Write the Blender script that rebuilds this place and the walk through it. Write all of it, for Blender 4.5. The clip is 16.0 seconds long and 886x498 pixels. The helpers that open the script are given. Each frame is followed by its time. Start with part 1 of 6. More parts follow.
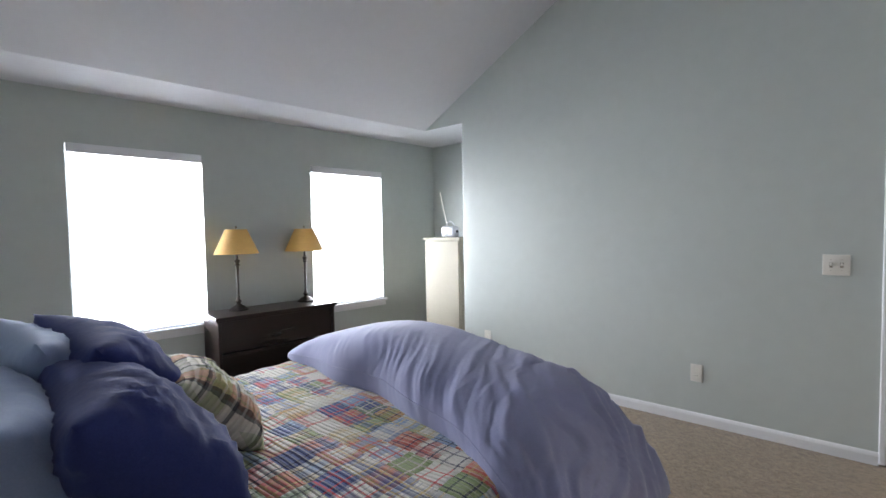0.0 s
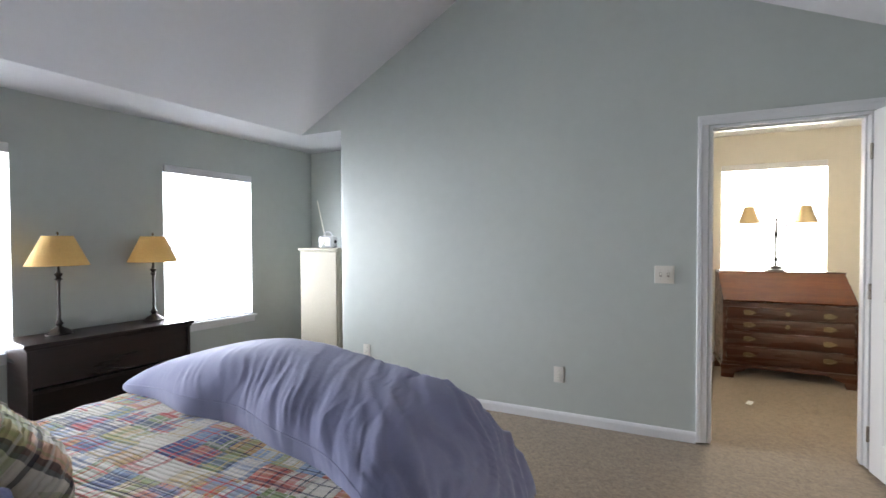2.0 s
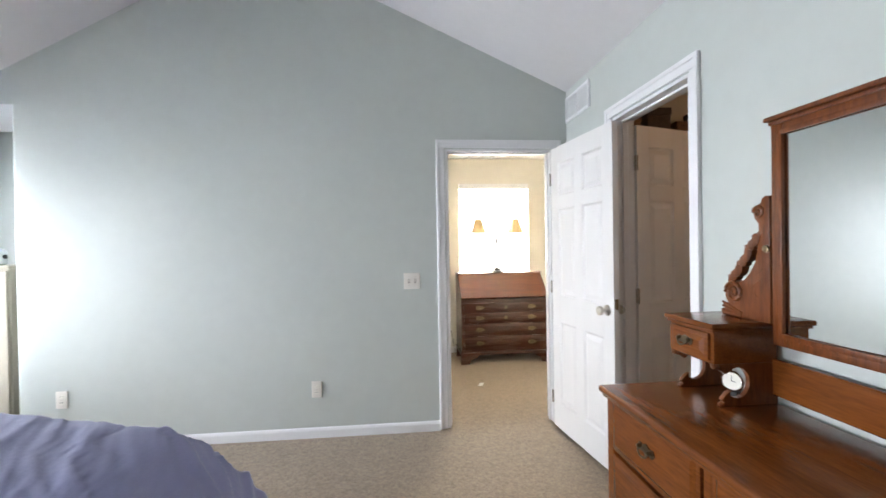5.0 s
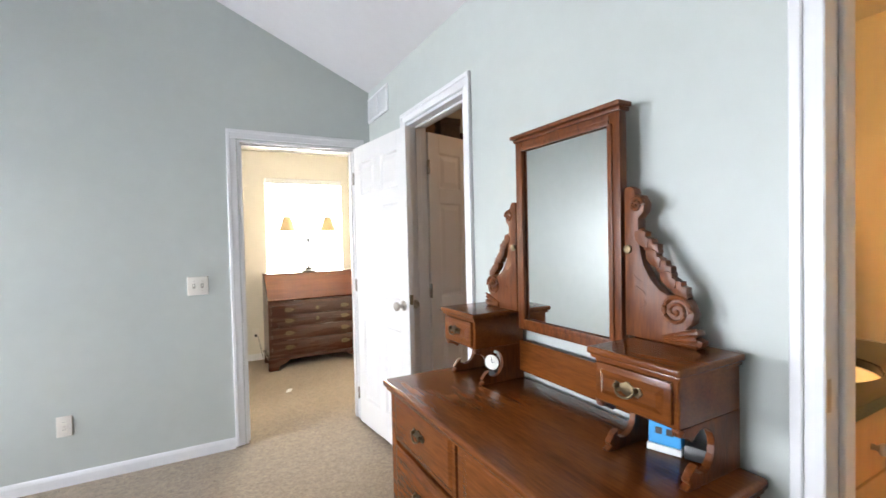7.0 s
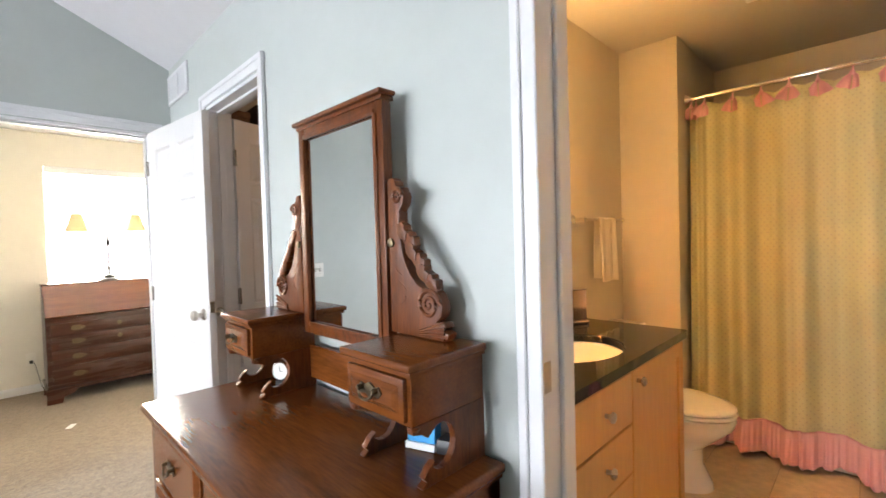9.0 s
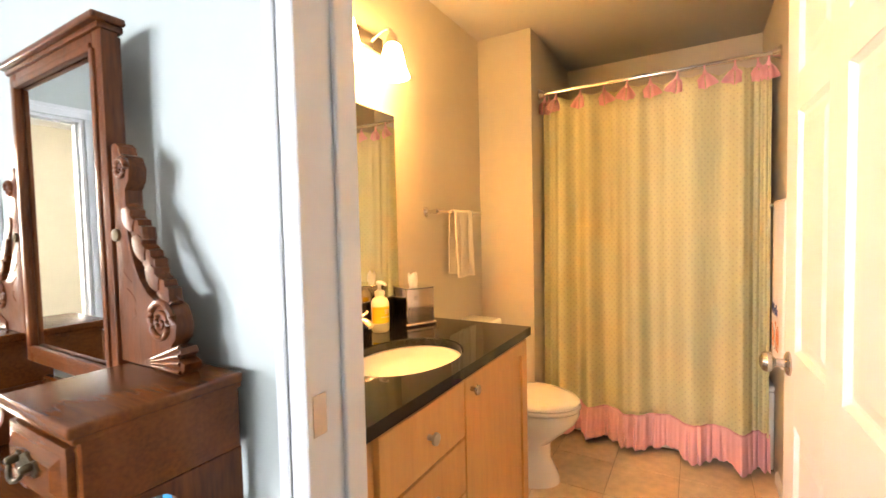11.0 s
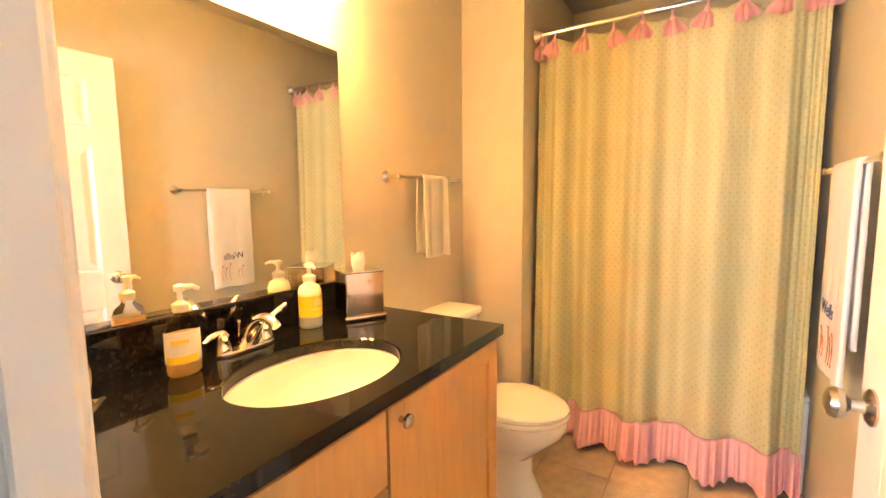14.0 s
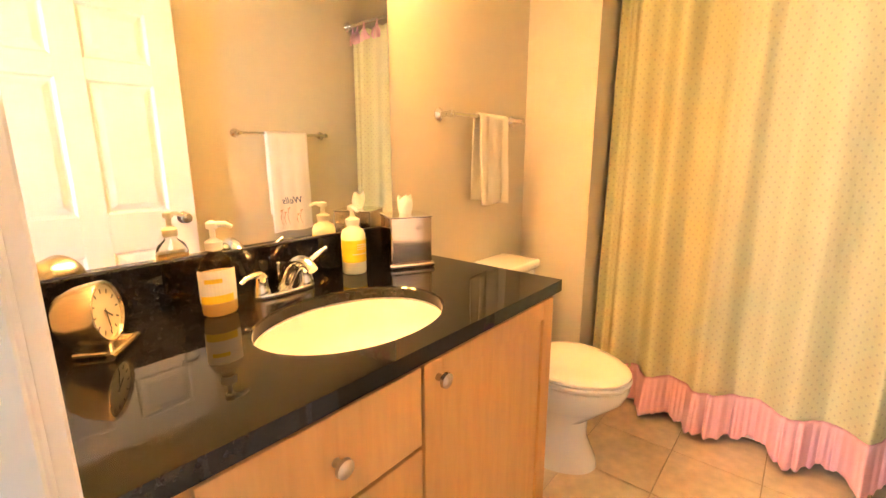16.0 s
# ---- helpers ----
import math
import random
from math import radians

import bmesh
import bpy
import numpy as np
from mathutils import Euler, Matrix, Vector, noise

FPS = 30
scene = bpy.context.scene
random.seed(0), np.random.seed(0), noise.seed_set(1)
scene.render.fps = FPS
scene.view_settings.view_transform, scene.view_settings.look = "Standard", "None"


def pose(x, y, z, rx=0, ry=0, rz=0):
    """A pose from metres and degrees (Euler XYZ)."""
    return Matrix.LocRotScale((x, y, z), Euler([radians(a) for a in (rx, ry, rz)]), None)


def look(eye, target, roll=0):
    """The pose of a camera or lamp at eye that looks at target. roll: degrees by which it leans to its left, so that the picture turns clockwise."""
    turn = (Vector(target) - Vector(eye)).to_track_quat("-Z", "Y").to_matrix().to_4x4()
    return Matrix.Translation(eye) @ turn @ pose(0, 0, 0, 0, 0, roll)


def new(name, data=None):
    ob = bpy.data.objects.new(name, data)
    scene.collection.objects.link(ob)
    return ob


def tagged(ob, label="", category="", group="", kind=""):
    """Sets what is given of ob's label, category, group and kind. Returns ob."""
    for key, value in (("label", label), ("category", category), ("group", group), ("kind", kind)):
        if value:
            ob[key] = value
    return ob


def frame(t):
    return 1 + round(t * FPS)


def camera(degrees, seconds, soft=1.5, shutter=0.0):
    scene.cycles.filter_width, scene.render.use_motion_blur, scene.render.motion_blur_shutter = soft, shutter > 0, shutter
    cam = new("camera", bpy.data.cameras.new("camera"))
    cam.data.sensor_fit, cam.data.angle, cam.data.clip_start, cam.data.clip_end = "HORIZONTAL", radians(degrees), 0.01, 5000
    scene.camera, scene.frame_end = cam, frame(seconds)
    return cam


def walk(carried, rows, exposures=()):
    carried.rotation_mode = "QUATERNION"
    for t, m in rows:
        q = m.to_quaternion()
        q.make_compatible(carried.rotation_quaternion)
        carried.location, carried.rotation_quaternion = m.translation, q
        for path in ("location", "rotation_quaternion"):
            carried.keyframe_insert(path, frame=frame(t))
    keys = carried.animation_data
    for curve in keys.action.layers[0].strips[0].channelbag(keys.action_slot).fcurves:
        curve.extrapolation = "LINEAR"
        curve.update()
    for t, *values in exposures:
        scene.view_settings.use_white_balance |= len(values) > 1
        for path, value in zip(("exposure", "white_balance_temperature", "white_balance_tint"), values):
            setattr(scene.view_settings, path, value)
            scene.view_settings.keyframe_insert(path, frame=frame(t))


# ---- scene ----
cam = camera(91.1, 16.0, shutter=0.30)
PATH = [
    (0, (1.735, 1.476, 1.314), (0.467, 3.020, 1.230), -1.0),
    (0.5, (1.731, 1.488, 1.311), (0.574, 3.117, 1.236), -0.8),
    (1, (1.730, 1.500, 1.314), (0.691, 3.207, 1.250), -0.5),
    (1.5, (1.735, 1.528, 1.315), (0.801, 3.296, 1.264), -0.3),
    (2, (1.732, 1.541, 1.312), (0.916, 3.366, 1.274), -0.2),
    (2.5, (1.728, 1.556, 1.321), (1.050, 3.438, 1.291), -0.2),
    (3, (1.741, 1.578, 1.310), (1.205, 3.505, 1.296), -0.5),
    (3.5, (1.765, 1.602, 1.312), (1.365, 3.561, 1.304), -0.7),
    (6, (1.864, 1.629, 1.345), (2.480, 3.532, 1.307), -1.0),
    (6.5, (1.907, 1.607, 1.343), (2.696, 3.445, 1.298), -1.1),
    (7, (1.969, 1.588, 1.347), (2.915, 3.349, 1.300), -1.3),
    (7.5, (2.048, 1.570, 1.344), (3.127, 3.253, 1.298), -1.6),
    (8, (2.119, 1.542, 1.339), (3.317, 3.143, 1.291), -1.7),
    (8.5, (2.195, 1.514, 1.325), (3.502, 3.028, 1.283), -1.6),
    (9, (2.256, 1.491, 1.315), (3.680, 2.894, 1.266), -1.6),
    (9.5, (2.319, 1.474, 1.304), (3.852, 2.757, 1.247), -1.6),
    (10, (2.401, 1.465, 1.306), (4.017, 2.641, 1.230), -1.6),
    (12.5, (2.850, 1.460, 1.299), (4.635, 2.357, 1.214), -0.7),
    (13, (2.921, 1.455, 1.301), (4.683, 2.393, 1.179), -0.6),
    (13.5, (2.990, 1.467, 1.290), (4.717, 2.464, 1.130), -0.6),
    (14, (3.046, 1.496, 1.282), (4.736, 2.544, 1.075), -0.6),
    (14.5, (3.096, 1.533, 1.283), (4.754, 2.621, 1.026), -0.4),
    (15, (3.142, 1.552, 1.269), (4.748, 2.704, 0.968), -0.4),
    (15.5, (3.163, 1.550, 1.254), (4.709, 2.768, 0.895), -0.3),
    (16, (3.171, 1.541, 1.243), (4.667, 2.801, 0.823), -0.1),
]
EXPOSURES = [(0.0, -0.04), (3.7, 0.16), (6.0, 0.82), (8.0, 0.86), (9.0, 0.94), (10.2, 1.36), (12.5, 1.54), (14.0, 1.72), (16.0, 1.86)]
walk(cam, [(t, look(eye, target, roll)) for t, eye, target, roll in PATH], EXPOSURES)

# ---------------------------------------------------------------- light
world = bpy.data.worlds.new("sky")
scene.world = world
world.use_nodes = True
wn = world.node_tree.nodes
sky = wn.new("ShaderNodeTexSky")
sky.sky_type = "NISHITA"
sky.sun_disc = False
sky.sun_elevation, sky.sun_rotation = radians(38), radians(250)
world.node_tree.links.new(sky.outputs[0], wn["Background"].inputs[0])
wn["Background"].inputs[1].default_value = 0.12

sun_data = bpy.data.lights.new("sun", "SUN")
sun_data.energy, sun_data.angle, sun_data.color = 2.0, radians(0.6), (1.0, 0.95, 0.87)
sun = new("sun", sun_data)
sun.matrix_world = look((9, -14, 14), (0, 3, 0))


def window_lamp(name, eye, target, width, height, watts, colour):
    """Daylight that enters at a window's opening."""
    data = bpy.data.lights.new(name, "AREA")
    data.shape, data.size, data.size_y = "RECTANGLE", width, height
    data.energy, data.color = watts, colour
    ob = new(name, data)
    ob.matrix_world = look(eye, target)
    return ob


def bulb(name, place, watts, colour, radius=0.04):
    data = bpy.data.lights.new(name, "POINT")
    data.energy, data.color, data.shadow_soft_size = watts, colour, radius
    ob = new(name, data)
    ob.location = place
    return ob


DAY, WARM = (0.865, 0.91, 1.0), (1.0, 0.60, 0.20)
WEST_1, WEST_2 = (2.13, 2.97), (3.91, 4.73)
WIN_Z = (0.59, 1.955)
for y0, y1 in (WEST_1, WEST_2):
    ob = window_lamp("daylight", (-1.840, (y0 + y1) / 2, (WIN_Z[0] + WIN_Z[1]) / 2), (5, (y0 + y1) / 2, (WIN_Z[0] + WIN_Z[1]) / 2), y1 - y0, WIN_Z[1] - WIN_Z[0], 108, DAY)
    ob.matrix_world = Matrix.Translation((-1.79, 4.75, 0)) @ Matrix.Rotation(-math.atan(0.130), 4, "Z") @ Matrix.Translation((1.79, -4.75, 0)) @ ob.matrix_world
window_lamp("daylight", (3.005, 7.15, 1.52), (3.005, 0, 1.52), 0.90, 1.10, 185, (1.0, 0.93, 0.80))
bulb("closet_bulb", (4.3, 3.3, 2.25), 3.5, (1.0, 0.56, 0.28))

# ---------------------------------------------------------------- materials


def mat(name, colour, rough=0.6, metal=0.0, vary=0.12, grain=60.0, bump=0.0, bump_scale=200.0, stain=1.5, spec=0.5, coat=0.0, stretch=(1, 1, 1), second=None, translucent=0.0, sheen=0.0, spread=0.08):
    """A plain surface with grain at two scales, fine relief, and an optional second colour for its streaks."""
    m = bpy.data.materials.new(name)
    m.use_nodes = True
    nt = m.node_tree
    n, l = nt.nodes, nt.links
    b = n["Principled BSDF"]
    tc = n.new("ShaderNodeTexCoord")
    mp = n.new("ShaderNodeMapping")
    mp.inputs["Scale"].default_value = stretch
    l.new(tc.outputs["Object"], mp.inputs[0])
    big, small = n.new("ShaderNodeTexNoise"), n.new("ShaderNodeTexNoise")
    big.inputs["Scale"].default_value, small.inputs["Scale"].default_value = stain, grain
    small.inputs["Detail"].default_value = 6
    for t in (big, small):
        l.new(mp.outputs[0], t.inputs["Vector"])
    ad = n.new("ShaderNodeMath")
    ad.operation = "ADD"
    l.new(big.outputs[0], ad.inputs[0])
    l.new(small.outputs[0], ad.inputs[1])
    ramp = n.new("ShaderNodeMapRange")
    ramp.inputs["From Min"].default_value, ramp.inputs["From Max"].default_value = 0.65, 1.35
    l.new(ad.outputs[0], ramp.inputs["Value"])
    mix = n.new("ShaderNodeMix")
    mix.data_type = "RGBA"
    lo = second or tuple(c * (1 - vary) for c in colour)
    hi = colour if second else tuple(min(1.0, c * (1 + vary)) for c in colour)
    mix.inputs["A"].default_value, mix.inputs["B"].default_value = (*lo, 1), (*hi, 1)
    l.new(ramp.outputs[0], mix.inputs["Factor"])
    l.new(mix.outputs["Result"], b.inputs["Base Color"])
    b.inputs["Metallic"].default_value = metal
    b.inputs["Specular IOR Level"].default_value = spec
    b.inputs["Coat Weight"].default_value = coat
    b.inputs["Coat Roughness"].default_value = 0.12
    b.inputs["Sheen Weight"].default_value = sheen
    rr = n.new("ShaderNodeMapRange")
    rr.inputs["To Min"].default_value, rr.inputs["To Max"].default_value = max(0.01, rough - spread), min(1, rough + spread)
    l.new(big.outputs[0], rr.inputs["Value"])
    l.new(rr.outputs[0], b.inputs["Roughness"])
    if bump:
        bn, bt = n.new("ShaderNodeBump"), n.new("ShaderNodeTexNoise")
        bt.inputs["Scale"].default_value, bt.inputs["Detail"].default_value = bump_scale, 4
        l.new(mp.outputs[0], bt.inputs["Vector"])
        l.new(bt.outputs[0], bn.inputs["Height"])
        bn.inputs["Strength"].default_value, bn.inputs["Distance"].default_value = min(1, bump), 0.004
        l.new(bn.outputs[0], b.inputs["Normal"])
    if translucent:
        tr, ms = n.new("ShaderNodeBsdfTranslucent"), n.new("ShaderNodeMixShader")
        l.new(mix.outputs["Result"], tr.inputs[0])
        ms.inputs[0].default_value = translucent
        l.new(b.outputs[0], ms.inputs[1])
        l.new(tr.outputs[0], ms.inputs[2])
        l.new(ms.outputs[0], n["Material Output"].inputs[0])
    return m


def glass(name, colour, rough=0.0, ior=1.45):
    m = bpy.data.materials.new(name)
    m.use_nodes = True
    b = m.node_tree.nodes["Principled BSDF"]
    b.inputs["Base Color"].default_value = (*colour, 1)
    b.inputs["Roughness"].default_value, b.inputs["Transmission Weight"].default_value, b.inputs["IOR"].default_value = rough, 1.0, ior
    return m


def silvered(name, colour=(0.9, 0.92, 0.9)):
    m = bpy.data.materials.new(name)
    m.use_nodes = True
    b = m.node_tree.nodes["Principled BSDF"]
    b.inputs["Base Color"].default_value, b.inputs["Metallic"].default_value, b.inputs["Roughness"].default_value = (*colour, 1), 1.0, 0.015
    return m


def glowing(name, colour, strength):
    m = bpy.data.materials.new(name)
    m.use_nodes = True
    b = m.node_tree.nodes["Principled BSDF"]
    b.inputs["Base Color"].default_value = (*colour, 1)
    b.inputs["Emission Color"].default_value, b.inputs["Emission Strength"].default_value = (*colour, 1), strength
    return m


def quilt_cloth(name, cell=0.13, seed=0.0, one=False):
    """Patchwork of madras plaids: every patch has its own ground and its own crossing stripes."""
    m = bpy.data.materials.new(name)
    m.use_nodes = True
    nt = m.node_tree
    n, l = nt.nodes, nt.links

    def math(op, a, b=None, c=None):
        k = n.new("ShaderNodeMath")
        k.operation = op
        for i, v in enumerate((a, b, c)):
            if v is None:
                continue
            if isinstance(v, (int, float)):
                k.inputs[i].default_value = v
            else:
                l.new(v, k.inputs[i])
        return k.outputs[0]

    def ramp(fac, stops):
        r = n.new("ShaderNodeValToRGB")
        r.color_ramp.interpolation = "CONSTANT"
        e = r.color_ramp.elements
        e[0].position, e[0].color = stops[0][0], (*stops[0][1], 1)
        e[1].position, e[1].color = stops[1][0], (*stops[1][1], 1)
        for p, c in stops[2:]:
            e.new(p).color = (*c, 1)
        l.new(fac, r.inputs[0])
        return r.outputs[0]

    def blend(f, a, b):
        k = n.new("ShaderNodeMix")
        k.data_type = "RGBA"
        l.new(f, k.inputs["Factor"])
        for v, s in ((a, "A"), (b, "B")):
            if isinstance(v, tuple):
                k.inputs[s].default_value = (*v, 1)
            else:
                l.new(v, k.inputs[s])
        return k.outputs["Result"]

    uv = n.new("ShaderNodeUVMap")
    sep = n.new("ShaderNodeSeparateXYZ")
    l.new(uv.outputs[0], sep.inputs[0])
    x, y = math("DIVIDE", sep.outputs[0], cell), math("DIVIDE", sep.outputs[1], cell)
    cx, cy = math("FLOOR", x), math("FLOOR", y)
    com = n.new("ShaderNodeCombineXYZ")
    if not one:
        l.new(cx, com.inputs[0])
        l.new(cy, com.inputs[1])
    com.inputs[2].default_value = seed
    wh = n.new("ShaderNodeTexWhiteNoise")
    wh.noise_dimensions = "3D"
    l.new(com.outputs[0], wh.inputs["Vector"])
    sc = n.new("ShaderNodeSeparateColor")
    l.new(wh.outputs["Color"], sc.inputs[0])
    r, g, b = sc.outputs
    ground = ramp(r, [(0, (0.74, 0.70, 0.63)), (0.28, (0.36, 0.42, 0.22)), (0.38, (0.70, 0.66, 0.60)), (0.58, (0.11, 0.13, 0.28)), (0.66, (0.55, 0.25, 0.18)), (0.75, (0.30, 0.38, 0.52)), (0.86, (0.62, 0.52, 0.36)), (0.94, (0.55, 0.33, 0.16))])
    wide = ramp(g, [(0, (0.09, 0.11, 0.26)), (0.26, (0.52, 0.10, 0.09)), (0.42, (0.24, 0.31, 0.13)), (0.58, (0.68, 0.65, 0.57)), (0.80, (0.24, 0.32, 0.50))])
    thin = ramp(b, [(0, (0.62, 0.07, 0.07)), (0.34, (0.74, 0.67, 0.60)), (0.58, (0.04, 0.04, 0.08)), (0.82, (0.56, 0.42, 0.18))])
    if one:
        ground, wide, thin = (0.76, 0.71, 0.60), (0.34, 0.40, 0.15), (0.018, 0.020, 0.032)
    fx, fy = math("FRACT", math("ADD", x, r)), math("FRACT", math("ADD", y, g))
    f3x, f3y = math("FRACT", math("MULTIPLY", x, 2.0)), math("FRACT", math("MULTIPLY", y, 2.0))

    def band(v, at, half):
        return math("LESS_THAN", math("ABSOLUTE", math("SUBTRACT", v, at)), half)

    col = blend(math("MULTIPLY", band(fx, 0.42, 0.16), 0.62), ground, (0.66, 0.27, 0.11) if one else wide)
    col = blend(math("MULTIPLY", band(fy, 0.55, 0.15), 0.62), col, wide)
    col = blend(math("MULTIPLY", band(f3x, 0.5, 0.07), 0.75), col, thin)
    col = blend(math("MULTIPLY", band(f3y, 0.35, 0.06), 0.75), col, thin)
    f5x, f5y = math("FRACT", math("MULTIPLY", x, 5.0)), math("FRACT", math("MULTIPLY", y, 5.0))
    col = blend(math("MULTIPLY", band(f5x, 0.3, 0.10), 0.38), col, wide)
    col = blend(math("MULTIPLY", band(f5y, 0.6, 0.10), 0.38), col, (0.68, 0.65, 0.58))
    ex = math("MINIMUM", math("FRACT", x), math("SUBTRACT", 1.0, math("FRACT", x)))
    ey = math("MINIMUM", math("FRACT", y), math("SUBTRACT", 1.0, math("FRACT", y)))
    seam = math("MINIMUM", ex, ey)
    rows = math("ABSOLUTE", math("SINE", math("MULTIPLY", sep.outputs[1], 3.14159 / 0.019)))
    relief = math("ADD", math("MULTIPLY", rows, 0.9), math("MINIMUM", math("MULTIPLY", seam, 12.0), 1.0))
    no = n.new("ShaderNodeTexNoise")
    no.inputs["Scale"].default_value = 28
    l.new(uv.outputs[0], no.inputs["Vector"])
    relief = math("ADD", relief, no.outputs[0])
    bn = n.new("ShaderNodeBump")
    bn.inputs["Strength"].default_value, bn.inputs["Distance"].default_value = 1.0, 0.007
    l.new(relief, bn.inputs["Height"])
    p = n["Principled BSDF"]
    l.new(col, p.inputs["Base Color"])
    l.new(bn.outputs[0], p.inputs["Normal"])
    p.inputs["Roughness"].default_value = 0.9
    return m


def dotted_cloth(name):
    """Sage shower curtain with rows of small woven dots."""
    m = mat(name, (0.66, 0.62, 0.345), 0.85, vary=0.06, grain=300, bump=0.3, bump_scale=900, translucent=0.18)
    nt = m.node_tree
    n, l = nt.nodes, nt.links
    uv, sc, fr, off = n.new("ShaderNodeUVMap"), n.new("ShaderNodeVectorMath"), n.new("ShaderNodeTexVoronoi"), n.new("ShaderNodeMath")
    fr.inputs["Scale"].default_value, fr.inputs["Randomness"].default_value = 36.0, 0.0
    mp = n.new("ShaderNodeMapping")
    mp.inputs["Rotation"].default_value = (0, 0, radians(45))
    l.new(uv.outputs[0], mp.inputs[0])
    l.new(mp.outputs[0], fr.inputs["Vector"])
    off.operation = "LESS_THAN"
    off.inputs[1].default_value = 0.15
    l.new(fr.outputs["Distance"], off.inputs[0])
    p = n["Principled BSDF"]
    old = p.inputs["Base Color"].links[0].from_socket
    k = n.new("ShaderNodeMix")
    k.data_type = "RGBA"
    l.new(off.outputs[0], k.inputs["Factor"])
    l.new(old, k.inputs["A"])
    k.inputs["B"].default_value = (0.52, 0.46, 0.29, 1)
    l.new(k.outputs["Result"], p.inputs["Base Color"])
    return m


M_WALL = mat("sage_paint", (0.488, 0.520, 0.494), 0.44, vary=0.03, grain=12, bump=0.10, bump_scale=320, spec=0.42)
M_BATHWALL = mat("bath_paint", (0.56, 0.50, 0.385), 0.55, vary=0.03, grain=12, bump=0.12, bump_scale=320, spec=0.35)
M_STUDYWALL = mat("beige_paint", (0.70, 0.665, 0.59), 0.65, vary=0.03, grain=12, bump=0.1, bump_scale=320, spec=0.3)
M_CEIL = mat("ceiling_paint", (0.70, 0.69, 0.70), 0.85, vary=0.02, grain=20, bump=0.15, bump_scale=260, spec=0.2)
M_BATHCEIL = mat("bath_ceiling_paint", (0.60, 0.56, 0.48), 0.85, vary=0.02, grain=20, bump=0.15, bump_scale=260, spec=0.2)
M_TRIM = mat("trim_paint", (0.73, 0.73, 0.74), 0.38, vary=0.02, grain=30, bump=0.04, bump_scale=90)
M_DOOR = mat("door_paint", (0.72, 0.71, 0.70), 0.42, vary=0.02, grain=40, bump=0.08, bump_scale=60, stretch=(8, 8, 1))
M_CARPET = mat("carpet", (0.245, 0.186, 0.128), 0.95, vary=0.34, grain=150, bump=1.0, bump_scale=150, stain=48, spec=0.1, sheen=0.2)
M_TILE = mat("floor_tile", (0.66, 0.52, 0.36), 0.40, vary=0.18, grain=22, bump=0.08, bump_scale=70, stain=7)
M_GROUT = mat("grout", (0.46, 0.36, 0.25), 0.9, vary=0.15, grain=120, bump=0.4, bump_scale=300)
M_DARKWOOD = mat("dark_wood", (0.022, 0.010, 0.008), 0.30, vary=0.4, grain=14, stretch=(1, 1, 10), coat=0.0, spec=0.3, second=(0.010, 0.005, 0.004))
M_OAK = mat("dresser_wood", (0.190, 0.055, 0.011), 0.20, grain=10, stain=1.2, stretch=(14, 1.4, 14), coat=0.0, spec=0.30, second=(0.088, 0.025, 0.006), bump=0.05, bump_scale=40)
M_OAKV = mat("carved_wood", (0.180, 0.049, 0.010), 0.34, grain=12, stain=3.0, stretch=(14, 14, 1.6), coat=0.0, spec=0.3, second=(0.065, 0.017, 0.004), bump=0.15, bump_scale=30)
M_MAPLE = mat("maple", (0.64, 0.35, 0.12), 0.42, grain=8, stain=1.6, stretch=(9, 9, 1.0), coat=0.2, second=(0.54, 0.28, 0.085), bump=0.03, bump_scale=60)
M_GRANITE = mat("black_granite", (0.009, 0.008, 0.008), 0.022, vary=0.7, grain=420, stain=90, spec=0.36, spread=0.008)
M_PORCELAIN = mat("porcelain", (0.87, 0.86, 0.80), 0.10, vary=0.01, grain=5, spec=0.6, coat=0.4)
M_CHROME = mat("chrome", (0.82, 0.81, 0.79), 0.10, 1.0, vary=0.03, grain=30)
M_NICKEL = mat("satin_nickel", (0.50, 0.46, 0.41), 0.28, 1.0, vary=0.08, grain=60)
M_BRASS = mat("old_brass", (0.16, 0.12, 0.07), 0.38, 1.0, vary=0.35, grain=90, bump=0.3, bump_scale=160)
M_BRONZE = mat("dark_bronze", (0.045, 0.038, 0.034), 0.40, 0.8, vary=0.3, grain=60)
M_SHADE = mat("lamp_shade", (0.58, 0.37, 0.13), 0.85, vary=0.10, grain=180, stretch=(1, 1, 0.2), translucent=0.35, bump=0.15, bump_scale=300)
M_BLIND = mat("blind_vinyl", (0.85, 0.86, 0.88), 0.5, vary=0.02, grain=30, translucent=0.35)
M_PLASTIC = mat("cream_plastic", (0.74, 0.71, 0.65), 0.40, vary=0.02, grain=60)
M_WHITEPL = mat("white_plastic", (0.80, 0.78, 0.70), 0.35, vary=0.02, grain=60, translucent=0.15)
M_BLACK = mat("black_plastic", (0.012, 0.012, 0.013), 0.4, vary=0.3, grain=80)
M_DUVET = mat("duvet_cotton", (0.245, 0.255, 0.420), 0.85, vary=0.08, grain=260, bump=0.55, bump_scale=22, stain=3, sheen=0.3, spec=0.25)
M_NAVY = mat("navy_cotton", (0.022, 0.032, 0.135), 0.85, vary=0.20, grain=300, bump=0.4, bump_scale=40, sheen=0.08, spec=0.2)
M_BLUECASE = mat("pale_blue_cotton", (0.22, 0.28, 0.44), 0.85, vary=0.10, grain=280, bump=0.25, bump_scale=36, sheen=0.2, spec=0.2)
M_SHEET = mat("white_sheet", (0.70, 0.70, 0.72), 0.9, vary=0.05, grain=120, bump=0.2, bump_scale=60)
